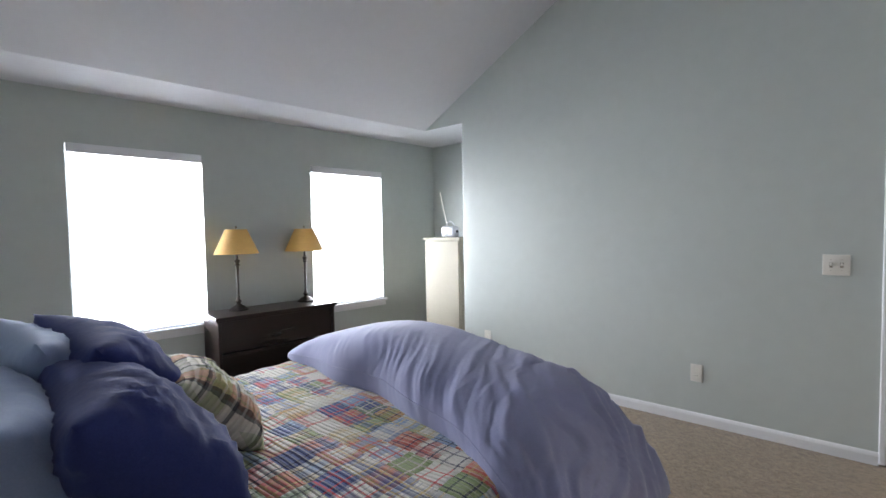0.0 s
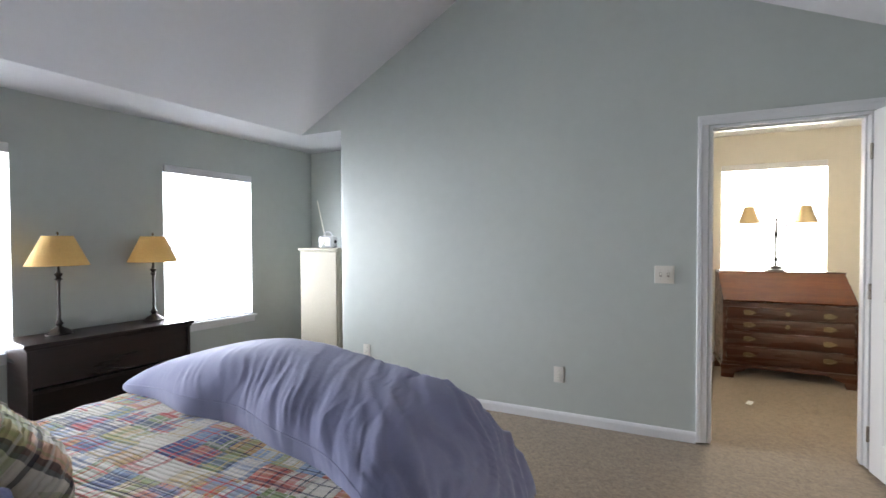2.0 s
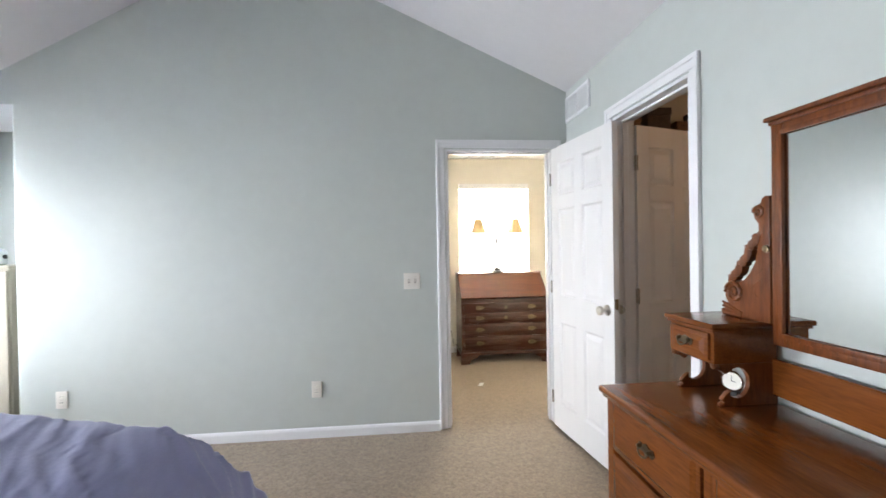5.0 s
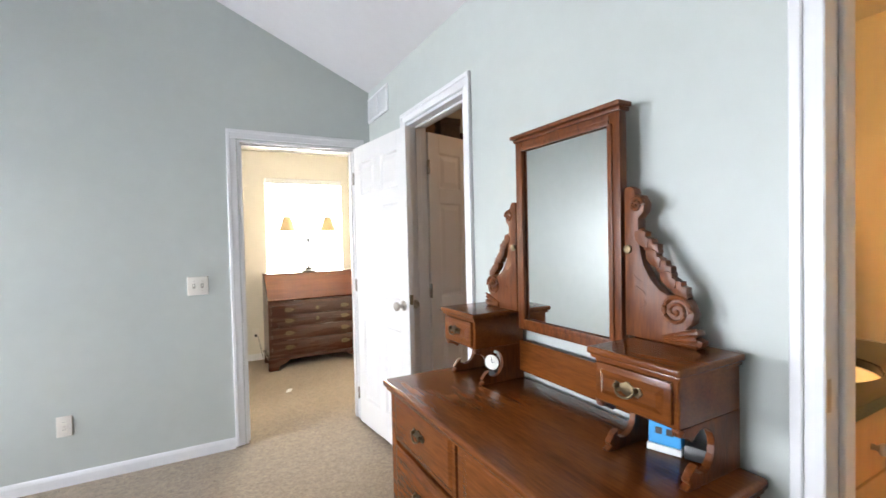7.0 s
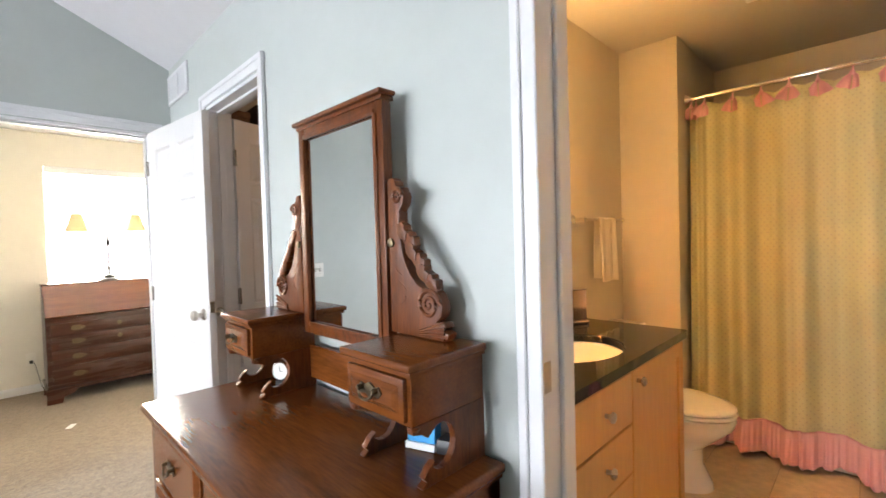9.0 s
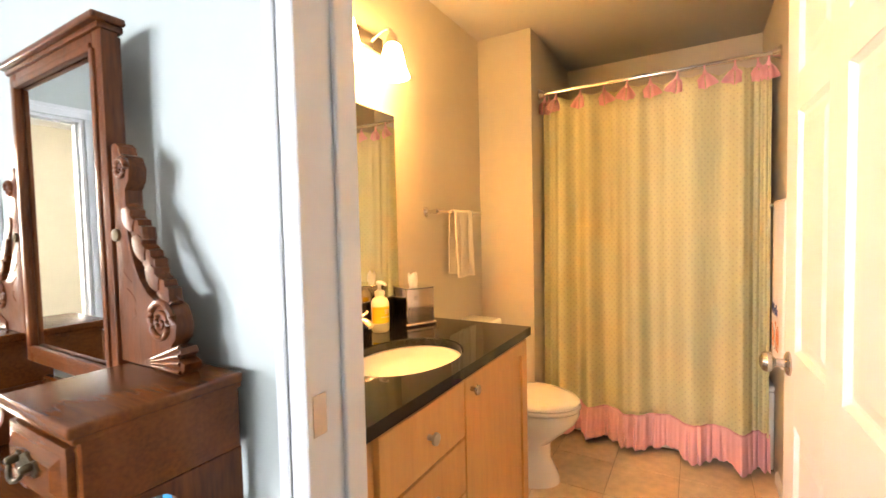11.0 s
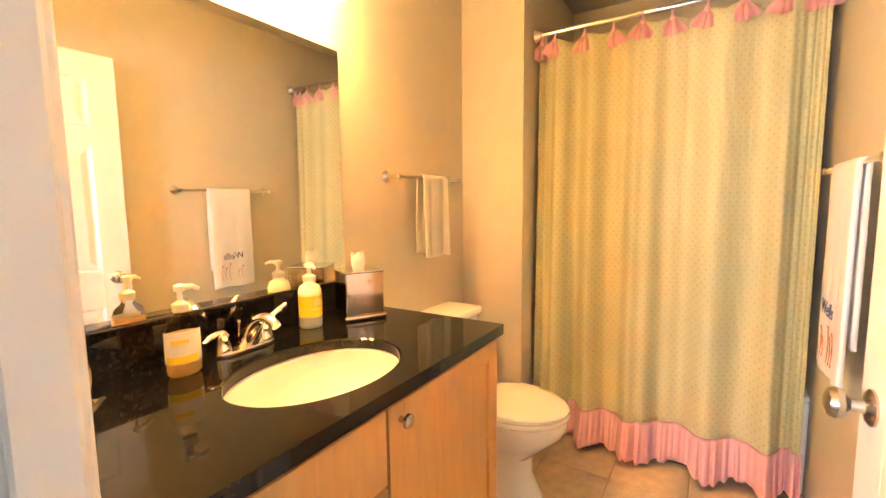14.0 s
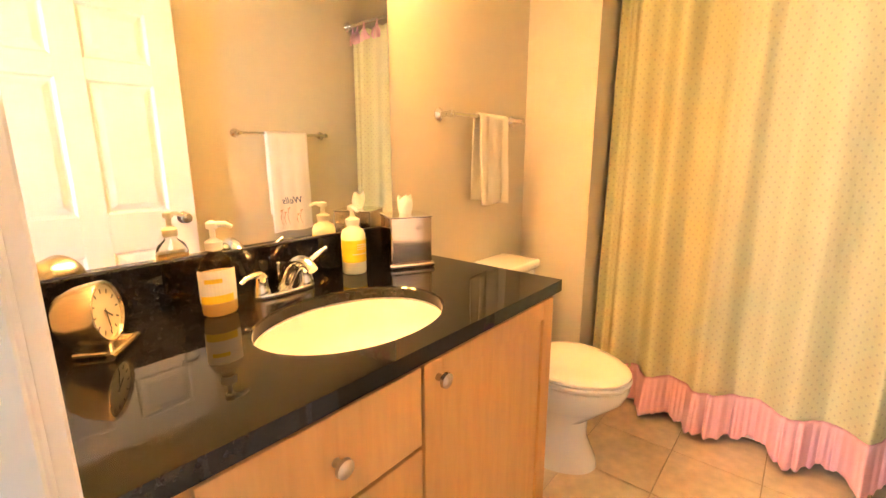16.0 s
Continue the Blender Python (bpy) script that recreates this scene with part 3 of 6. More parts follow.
def six_panel_door(name, m, w, h, label, near_knob=True, far_knob=True, knob_z=0.945):
    """A leaf hinged at local x = 0, y from 0 to its thickness; the panels are let in on both faces."""
    t = 0.035
    door = solo(name, bm_new(), M_DOOR, label, "door", "six-panel doors", "structure", m)
    stile, mid = 0.140 * w, 0.125 * w
    pw = (w - 2 * stile - mid) / 2
    cols = [(stile, stile + pw), (w - stile - pw, w - stile)]
    rows = [(0.20, 0.78), (0.97, 1.58), (1.67, 1.90)]
    bm = bm_new()
    for a, b in ((0, stile), (cols[0][1], cols[1][0]), (w - stile, w)):
        box(bm, a, b, 0, t, 0.012, h, 0.0015)
    zs = [0.012, *[z for r in rows for z in r], h]
    for c in cols:
        for i in range(0, len(zs), 2):
            box(bm, c[0], c[1], 0, t, zs[i], zs[i + 1])
    bm.to_mesh(door.data)
    bm.free()
    for c in cols:
        for r in rows:
            pb = bm_new()
            x0, x1, z0, z1 = c[0] - 0.002, c[1] + 0.002, r[0] - 0.002, r[1] + 0.002
            box(pb, x0, x1, t / 2 - 0.007, t / 2 + 0.007, z0, z1)
            for y0, y1 in ((t / 2 - 0.007, 0.003), (t / 2 + 0.007, t - 0.003)):
                a, b = 0.022, 0.048
                lo = [pb.verts.new(p) for p in ((x0 + a, y0, z0 + a), (x1 - a, y0, z0 + a), (x1 - a, y0, z1 - a), (x0 + a, y0, z1 - a))]
                hi = [pb.verts.new(p) for p in ((x0 + b, y1, z0 + b), (x1 - b, y1, z0 + b), (x1 - b, y1, z1 - b), (x0 + b, y1, z1 - b))]
                for k in range(4):
                    pb.faces.new([lo[k], lo[(k + 1) % 4], hi[(k + 1) % 4], hi[k]])
                pb.faces.new(hi)
                # sloped moulding that runs round the panel
                e = 0.0 if y0 < t / 2 else t
                rim = [pb.verts.new(p) for p in ((x0, e, z0), (x1, e, z0), (x1, e, z1), (x0, e, z1))]
                inn = [pb.verts.new(p) for p in ((x0 + 0.013, y0, z0 + 0.013), (x1 - 0.013, y0, z0 + 0.013), (x1 - 0.013, y0, z1 - 0.013), (x0 + 0.013, y0, z1 - 0.013))]
                for k in range(4):
                    pb.faces.new([rim[k], rim[(k + 1) % 4], inn[(k + 1) % 4], inn[k]])
            bmesh.ops.recalc_face_normals(pb, faces=pb.faces)
            part("panel", pb, M_DOOR, door, smooth=False)
    for on, y0, s in ((near_knob, 0.0, -1), (far_knob, t, 1)):
        if on:
            kb = bm_new()
            lathe_knob(kb, w - 0.062, knob_z, y0, s)
            part("door_handle", kb, M_NICKEL, door, "round satin nickel knob")
    for z in (0.22, 1.02, 1.80):
        hb = bm_new()
        tube(hb, [(-0.004, -0.006, z - 0.045), (-0.004, -0.006, z + 0.045)], 0.006, 10)
        box(hb, -0.006, 0.002, -0.001, t - 0.004, z - 0.044, z + 0.044)
        part("hinge", hb, M_NICKEL, door, "dull nickel butt hinge", smooth=False)
    lb = box(bm_new(), w - 0.001, w + 0.0015, 0.006, t - 0.006, 0.955, 1.015, 0.0005)
    part("latch_plate", lb, M_NICKEL, door, "nickel latch plate", smooth=False)
    return door


six_panel_door("door_1", pose(2.922, 4.715, 0, 0, 0, -83.5), 0.755, 2.02, "white six-panel door standing open against the wall")
six_panel_door("door_2", pose(EAST + T + 0.012, 4.045, 0, 0, 0, 17), 0.675, 2.02, "white six-panel closet door opened inwards")
six_panel_door("door_3", pose(BATH_W + 0.034, 1.224, 0, 0, 0, 1.6) @ pose(0, -0.035, 0), 0.876, 2.02, "white six-panel bathroom door standing open", far_knob=True, near_knob=False, knob_z=0.925)


# windows with blinds
def window(name, m, w, z0, z1, label, deep, cord=True):
    """Local x runs along the wall, y into the room; y = 0 is the wall's face."""
    win = thing(name, m, label, "window", "", "structure")
    f = bm_new()
    d0, d1 = -deep + 0.02, -deep + 0.06
    for a, b, c, d in ((0, 0.04, z0, z1), (w - 0.04, w, z0, z1), (0.04, w - 0.04, z0, z0 + 0.05), (0.04, w - 0.04, z1 - 0.04, z1), (0.04, w - 0.04, (z0 + z1) / 2 - 0.02, (z0 + z1) / 2 + 0.02)):
        box(f, a, b, d0 - 0.03, d0 - 0.005, c, d, 0.002)
    part("window_frame", f, M_TRIM, win, "white vinyl sash frame", smooth=False)
    for c, d in ((z0 + 0.05, (z0 + z1) / 2 - 0.02), ((z0 + z1) / 2 + 0.02, z1 - 0.04)):
        p = part("pane", box(bm_new(), 0.04, w - 0.04, d0 - 0.022, d0 - 0.018, c, d), M_PANE, win, smooth=False)
        p.visible_shadow = False
    s = box(bm_new(), -0.035, w + 0.035, -deep + 0.06, 0.032, z0 - 0.022, z0, 0.004, 2)
    box(s, -0.02, w + 0.02, 0.0005, 0.014, z0 - 0.075, z0 - 0.022, 0.003)
    part("window_sill", s, M_TRIM, win, "white painted sill and apron", smooth=False)
    h = box(bm_new(), 0.004, w - 0.004, -0.045, 0.020, z1 - 0.062, z1 + 0.004, 0.004)
    part("blind_headrail", h, M_TRIM, win, "white blind valance", smooth=False)
    me = None
    n = int((z1 - z0 - 0.085) / 0.0215)
    for k in range(n):
        z = z0 + 0.03 + k * 0.0215
        if me is None:
            sb = bm_new()
            a = [sb.verts.new((x, y, zz)) for x in (0.008, w - 0.008) for y, zz in ((-0.0125, 0.0), (-0.006, 0.0014), (0.0, 0.0018), (0.006, 0.0014), (0.0125, 0.0))]
            for i in range(4):
                sb.faces.new([a[i], a[i + 1], a[i + 6], a[i + 5]])
            bmesh.ops.solidify(sb, geom=sb.faces, thickness=0.0009)
            first = part("slat", sb, M_BLIND, win)
            me, ob = first.data, first
        else:
            ob = new("slat", me)
            ob.parent = win
        ob.matrix_basis = pose(0, -0.022, z, -9, 0, 0)
    rail = box(bm_new(), 0.006, w - 0.006, -0.036, -0.010, z0 + 0.003, z0 + 0.020, 0.003)
    part("bottom_rail", rail, M_BLIND, win, smooth=False)
    if cord:
        c = tube(bm_new(), [(w - 0.05, 0.004, z1 - 0.06), (w - 0.05, 0.006, 1.16)], 0.0012, 6)
        tube(c, [(w - 0.05, 0.006, 1.165), (w - 0.05, 0.006, 1.125)], 0.006, 8, [0.003, 0.008])
        part("pull_cord", c, M_PLASTIC, win, "blind cord with a tassel")
    return win


window("window_1", SKEW @ pose(WEST, WEST_1[1], 0, 0, 0, -90), WEST_1[1] - WEST_1[0], *WIN_Z, "white-trimmed sash window with a closed white blind", 0.15)
window("window_2", SKEW @ pose(WEST, WEST_2[1], 0, 0, 0, -90), WEST_2[1] - WEST_2[0], *WIN_Z, "white-trimmed sash window with a closed white blind", 0.15)
window("window_3", pose(STUDY_WIN[1], STUDY_N, 0, 0, 0, 180), STUDY_WIN[1] - STUDY_WIN[0], *STUDY_WIN_Z, "study window with a bright white blind", 0.15, False)

# ground outside, out to the horizon
solo("ground", box(bm_new(), -400, 400, -400, 400, -3.2, -3.0), M_FUR, "pale green lawn outside the house", "ground", kind="structure", smooth=False)

# glowing sheets added outside so that the windows show plain white
M_BACKDROP_GLOW = glowing("backdrop_glow", (0.95, 0.98, 1.0), 5.0)
solo("backdrop_west", box(bm_new(), -9.1, -9.0, -4.0, 12.0, -2.99, 7.0), M_BACKDROP_GLOW, "added glowing sheet that whitens the view through the bedroom windows", "backdrop", kind="structure", smooth=False)
solo("backdrop_north", box(bm_new(), -4.0, 10.0, 14.0, 14.1, -2.99, 7.0), M_BACKDROP_GLOW, "added glowing sheet that whitens the view through the study window", "backdrop", kind="structure", smooth=False)

# ---------------------------------------------------------------- bedroom
# bed with its covers
BX0, BX1, BY0, BY1, BZ = -0.44, 1.10, 1.06, 3.16, 0.60
bed = thing("bed", pose(0, 0, FLOOR), "queen bed with a white mattress under patchwork covers", "bed")
part("box_spring", box(bm_new(), BX0 + 0.03, BX1 - 0.03, BY0, BY1 - 0.02, 0.16, 0.36, 0.03, 2), M_SHEET, bed)
part("mattress", box(bm_new(), BX0 + 0.015, BX1 - 0.015, BY0, BY1, 0.36, BZ, 0.06, 3), M_SHEET, bed)
for x in (BX0 + 0.12, BX1 - 0.12):
    for y in (BY0 + 0.15, BY1 - 0.15):
        part("leg", lathe(bm_new(), [(0.03, 0.0), (0.03, 0.01), (0.024, 0.17)], 12, Matrix.Translation((x, y, 0))), M_BLACK, bed, "black bed frame leg")


def fold(x, y, s, a):
    return a * (noise.noise((x * s, y * s, 1.7)) + 0.5 * noise.noise((x * s * 2.3, y * s * 2.3, 5.1)))


def quilt():
    """Lies over the mattress and hangs down on both long sides."""
    bm, rows = bm_new(), []
    drop, w = 0.34, BX1 - BX0
    nu, nv = 96, 90
    for i in range(nv + 1):
        v = BY0 + 0.05 + (BY1 - BY0 + 0.02) * i / nv
        row = []
        for k in range(nu + 1):
            s = -drop + (w + 2 * drop) * k / nu
            r = 0.05
            if s < 0:
                x, z = BX0 - 0.012 - 0.015 * math.sin(v * 9) * (-s / drop), BZ + s
            elif s > w:
                x, z = BX1 + 0.012 + 0.02 * math.sin(v * 8) * ((s - w) / drop), BZ - (s - w)
            else:
                x, z = BX0 + s, BZ
            d = min(abs(s), abs(w - s))
            if d < r:
                z -= 0.012 * (1 - d / r)
            z += 0.016 + (fold(x, v, 5, 0.007) + 0.0025 * math.sin(v * 46 + fold(x, v, 3, 3)) if 0 < s < w else 0)
            row.append(((x, v, z), s, v))
        rows.append(row)
    uv_grid(bm, rows)
    bmesh.ops.recalc_face_normals(bm, faces=bm.faces)
    ob = solo("quilt", bm, M_QUILT, "madras patchwork quilt in red, blue, green and cream, on the bed", "quilt", sharp=80)
    so = ob.modifiers.new("thickness", "SOLIDIFY")
    so.thickness, so.offset = 0.012, -1
    for k in (0, -1):
        part("binding", tube(bm_new(), [Vector(r[k][0]) for r in rows], 0.007, 8), M_QUILT, ob, "plaid bound edge")
    return ob


quilt()


def duvet():
    """A folded duvet heaped across the foot of the bed, one end sliding off its side."""
    bm, rows = bm_new(), []
    nu, nv = 320, 170
    for i in range(nu + 1):
        u = i / nu
        end = max(0.0, (u - 0.80) / 0.20)
        x = -0.52 + 1.955 * u - 0.05 * end ** 2
        swell = max(0.03, min(1.0, math.sin(math.pi * u)) ** 0.32)
        rz = (0.138 + 0.090 * math.exp(-((u - 0.37) / 0.32) ** 2) + 0.022 * max(0.0, (u - 0.55) / 0.45) ** 1.5) * swell
        front = 2.75 - 0.42 * u ** 2.2 - 0.02 * math.sin(u * 9) - 0.015 * math.sin(u * 23 + 1)
        back = 3.36 + 0.05 * math.sin(u * 5)
        yc, ry = (front + back) / 2, (back - front) / 2 * (0.72 + 0.28 * swell)
        base = BZ + 0.02 - 0.25 * max(0.0, (u - 0.70) / 0.30) ** 2.6
        row = []
        for k in range(nv + 1):
            a = math.pi * 2 * k / nv
            c, s = math.cos(a), math.sin(a)
            y = yc - ry * math.copysign(abs(c) ** 0.8, c)
            up = rz * math.copysign(abs(s) ** 0.80, s) if s > 0 else 0.035 * s
            z = base + up
            if y > BY1:
                z -= 0.9 * (y - BY1)
            p = Vector((x, y, z))
            if s > -0.05:
                arc = k / nv
                warp = 0.16 * noise.noise((x * 2.3, arc * 5.0, 1.1)) + 0.05 * noise.noise((x * 6, arc * 11, 4.4))
                flow = x + 0.55 * arc * (1.2 - 0.8 * u) + warp
                w1 = noise.noise((x * 1.7, y * 1.7, 0.4))
                w2 = noise.noise((flow * 9.0, arc * 3.0, 9.7))
                w4 = noise.noise(((flow + 0.25 * arc) * 20.0, arc * 7.0, 7.3))
                w5 = noise.noise(((flow - 0.1 * arc) * 13.0, arc * 5.0, 2.3))
                w3 = noise.noise((x * 8, y * 8, z * 8))
                m1 = (0.14 + 0.80 * u) * min(1.0, max(0.25, 0.65 + 1.1 * noise.noise((x * 2.2 + 3, arc * 6.0, 8.1))))
                m2 = (0.22 + 0.85 * u) * min(1.0, max(0.1, 0.50 + 1.5 * noise.noise((x * 2.9, arc * 7.0 + 5, 6.6))))
                ridge = 0.70 * w2 * m1 + 0.60 * w4 * m2 - 0.45 * m1 * (1 - abs(w5)) ** 6
                crease = (1 - abs(noise.noise(((flow + 0.35 * arc) * 7.0, arc * 2.2, 3.9)))) ** 9 + 0.6 * (1 - abs(noise.noise(((flow + 0.5 * arc) * 15.0, arc * 4.0, 6.1)))) ** 7
                ridge += 0.42 * (0.35 + 0.65 * u) * crease
                q = x + (1.1 - 0.35 * u) * arc + 0.5 * warp
                tuck = max(0.0, 0.55 + 1.6 * noise.noise((x * 3.1 + 7, arc * 5.0, 2.9)))
                fine = 0.55 * (1 - abs(noise.noise((q * 10.0, arc * 2.6, 12.1)))) ** 5 - 0.60 * (1 - abs(noise.noise((q * 17.0, arc * 3.4, 15.7)))) ** 7 + 0.45 * noise.noise((q * 34.0, arc * 6.0, 19.3))
                p += Vector((0.55 * end, -0.70 * c, 0.60)) * 0.0135 * (0.30 + 0.70 * min(1.0, 1.4 * u)) * min(1.2, tuck) * fine * min(1, s + 0.35)
                sweep = 0.80 * x + 0.75 * y + 0.20 * z + 0.12 * noise.noise((x * 4, y * 4, z * 4))
                cap = 0.8 * (1 - abs(noise.noise((sweep * 11.0, z * 1.5, 21.3)))) ** 4 - 0.8 * (1 - abs(noise.noise((sweep * 16.0, z * 2.0, 27.9)))) ** 6 + 0.5 * noise.noise((sweep * 30.0, z * 5.0, 33.1))
                p += Vector((0.6, -0.55 * c, 0.35)) * 0.020 * min(1.0, 2.2 * max(0.0, (u - 0.62) / 0.38)) * cap * min(1, s + 0.4)
                low = 0.12 + 0.88 * min(1.0, abs(c) * 1.2)
                p += Vector((0.30 * end, -0.70 * c, 0.65)) * (0.011 * w1 + 0.015 * (0.55 + 1.5 * u * u) * ridge * low + 0.006 * w3) * min(1, s + 0.25)
            row.append((p, x, y))
        rows.append(row)
    seam = [rows[i][6][0].copy() for i in range(8, nu - 7, 2)]
    uv_grid(bm, rows)
    bmesh.ops.remove_doubles(bm, verts=bm.verts, dist=0.0004)
    bmesh.ops.holes_fill(bm, edges=[e for e in bm.edges if e.is_boundary], sides=0)
    bmesh.ops.recalc_face_normals(bm, faces=bm.faces)
    ob = solo("duvet", bm, M_DUVET, "lavender-blue cotton duvet heaped over the foot of the bed", "duvet", sharp=80)
    part("seam", tube(bm_new(), seam, 0.0028, 6), M_DUVET, ob)
    return ob


duvet()


def pillow(name, m, w, h, d, material, label, flange=0.0, ties=False):
    """A stuffed cushion lying in its local xz plane, soft corners, y its depth."""
    bm, n = bm_new(), 34
    lay = bm.loops.layers.uv.verify()
    grids = []
    for side in (-1, 1):
        g = []
        for i in range(n + 1):
            row = []
            for k in range(n + 1):
                a, b = 2 * i / n - 1, 2 * k / n - 1
                pinch = 1 - 0.10 * (1 - abs(a) ** 2) * abs(b) ** 3
                pin2 = 1 - 0.10 * (1 - abs(b) ** 2) * abs(a) ** 3
                aa = min(1.0, abs(a) / (1 - flange))
                t = max(0.0, (1 - aa ** 2.6) * (1 - abs(b) ** 2.6)) ** 0.55 + (0.05 * (1 - abs(b) ** 6) * (1 - abs(a) ** 8) if flange else 0.0)
                cr = 0.13 * (1 - abs(noise.noise((a * 3 * (1 + abs(b)) + w * 3, b * 3 * (1 + abs(a)), side * 3.0 + h)))) ** 5 * (abs(a) + abs(b)) + 0.10 * noise.noise((a * 2.2 + w * 7, b * 2.2, side * 2.0 + h * 5)) + 0.07 * noise.noise((a * 5 * (1 + abs(b)), b * 5, side * 4.0)) + 0.05 * (1 - abs(noise.noise((a * 4.5 + b * 2 + w, b * 3.0, side * 6.0 + h)))) ** 6
                y = side * d / 2 * t * (1 + cr)
                row.append(bm.verts.new((a * w / 2 * pin2, y, h / 2 + b * h / 2 * pinch)))
            g.append(row)
        grids.append(g)
    for s, g in zip((-1, 1), grids):
        for i in range(n):
            for k in range(n):
                q = [g[i][k], g[i + 1][k], g[i + 1][k + 1], g[i][k + 1]]
                f = bm.faces.new(q if s < 0 else q[::-1])
                for lo in f.loops:
                    lo[lay].uv = (lo.vert.co.x, lo.vert.co.z)
    bmesh.ops.remove_doubles(bm, verts=bm.verts, dist=0.0005)
    bmesh.ops.recalc_face_normals(bm, faces=bm.faces)
    ob = solo(name, bm, material, label, "pillow", "pillows on the bed", m=m, sharp=80)
    if ties:
        for x in (-0.3 * w, 0.3 * w):
            t = bm_new()
            tube(t, [(x, 0, h * 0.97), (x + 0.01, -0.02, h + 0.035), (x + 0.03, -0.03, h + 0.05), (x + 0.035, -0.05, h + 0.02)], 0.006, 8, [0.010, 0.008, 0.007, 0.004])
            part("tie", t, M_NAVY, ob, "dark knotted fabric tie")
    return ob


pillow("pillow", pose(0.48, 1.965, BZ + 0.015, 40, 0, -4), 0.62, 0.48, 0.26, M_NAVY, "navy blue cotton pillow leaning on the stack")
pillow("pillow", pose(0.01, 2.050, BZ + 0.015, 36, 2, 3), 0.66, 0.53, 0.25, M_NAVY, "navy blue cotton pillow further over on the bed")
pillow("pillow", pose(0.36, 1.700, BZ + 0.02, 22, 0, -3), 0.70, 0.40, 0.18, M_BLUECASE, "pale blue pillow against the head of the bed")
pillow("pillow", pose(-0.12, 1.870, BZ + 0.02, 28, 0, 3), 0.70, 0.48, 0.20, M_BLUECASE, "pale blue pillow leaning back")
pillow("pillow", pose(0.19, 2.215, BZ + 0.012, 42, 0, -12), 0.44, 0.36, 0.19, M_PLAIDCASE, "small madras plaid cushion with dark ties", ties=True)

# dark low bookcase between the windows, with two lamps
CH = pose(WEST + 0.205, 3.420, FLOOR)
CH = SKEW @ CH
CW2, CD, CHH = 0.97, 0.38, 0.700
case = thing("bookcase", CH, "low dark-stained wooden bookcase below the lamps", "bookcase")
part("top", box(bm_new(), -CD / 2, CD / 2 + 0.025, -CW2 / 2 - 0.02, CW2 / 2 + 0.02, CHH - 0.024, CHH, 0.008, 3), M_DARKWOOD, case, smooth=False)
part("cornice", box(bm_new(), -CD / 2, CD / 2 + 0.010, -CW2 / 2 - 0.008, CW2 / 2 + 0.008, CHH - 0.042, CHH - 0.024, 0.004), M_DARKWOOD, case, smooth=False)
for y in (-CW2 / 2, CW2 / 2 - 0.022):
    part("side_panel", box(bm_new(), -CD / 2, CD / 2, y, y + 0.022, 0.0, CHH - 0.042, 0.002), M_DARKWOOD, case, smooth=False)
part("back_panel", box(bm_new(), -CD / 2, -CD / 2 + 0.01, -CW2 / 2 + 0.022, CW2 / 2 - 0.022, 0.06, CHH - 0.042), M_DARKWOOD, case, smooth=False)
part("front_panel", box(bm_new(), CD / 2 - 0.03, CD / 2 - 0.016, -CW2 / 2 + 0.022, CW2 / 2 - 0.022, 0.42, CHH - 0.042, 0.002), M_DARKWOOD, case, smooth=False)
for z in (0.06, 0.385):
    part("shelf", box(bm_new(), -CD / 2 + 0.01, CD / 2 - 0.012, -CW2 / 2 + 0.022, CW2 / 2 - 0.022, z, z + 0.024, 0.002), M_DARKWOOD, case, smooth=False)
part("plinth", box(bm_new(), CD / 2 - 0.03, CD / 2 - 0.008, -CW2 / 2 + 0.022, CW2 / 2 - 0.022, 0.0, 0.06, 0.002), M_DARKWOOD, case, smooth=False)


def table_lamp(m, label):
    lamp = thing("table_lamp", m, label, "lamp", "pair of table lamps")
    part("base", lathe(bm_new(), [(0, 0), (0.075, 0), (0.076, 0.010), (0.060, 0.018), (0.050, 0.030), (0.024, 0.044), (0.016, 0.052), (0, 0.053)], 28), M_BRONZE, lamp)
    part("stem", lathe(bm_new(), [(0.012, 0.050), (0.018, 0.062), (0.026, 0.072), (0.016, 0.084), (0.010, 0.10), (0.0085, 0.26), (0.011, 0.36), (0.022, 0.372), (0.012, 0.384), (0.020, 0.398), (0.024, 0.408), (0.010, 0.42), (0.008, 0.47), (0.008, 0.655)], 16), M_BRONZE, lamp)
    part("socket", lathe(bm_new(), [(0.016, 0.47), (0.017, 0.52), (0.012, 0.53), (0.024, 0.545), (0.028, 0.58), (0.018, 0.615), (0, 0.625)], 16), M_BRASS, lamp)
    sh = bm_new()
    lathe(sh, [(0.168, 0.468), (0.170, 0.468), (0.084, 0.664), (0.082, 0.664)], 44)
    sh.faces.ensure_lookup_table()
    caps = [f for f in sh.faces if len(f.verts) > 6]
    bmesh.ops.delete(sh, geom=caps, context="FACES_ONLY")
    shade = part("shade", sh, M_SHADE, lamp, "tapered mustard fabric shade")
    for r, z in ((0.170, 0.468), (0.084, 0.664)):
        rim = bm_new()
        tube(rim, [(r * math.cos(a), r * math.sin(a), z) for a in [2 * math.pi * k / 40 for k in range(41)]], 0.0025, 6)
        part("rim", rim, M_SHADE, shade)
    harp = bm_new()
    for a in (0, 2.09, 4.19):
        tube(harp, [(0, 0, 0.655), (0.082 * math.cos(a), 0.082 * math.sin(a), 0.660)], 0.002, 6)
    part("spider", harp, M_BRASS, shade)
    part("finial", lathe(bm_new(), [(0.003, 0.655), (0.003, 0.675), (0.008, 0.682), (0.005, 0.692), (0, 0.696)], 12), M_BRASS, lamp)
    return lamp


table_lamp(CH @ pose(-0.060, -0.252, CHH), "dark bronze table lamp with a mustard shade, on the bookcase")
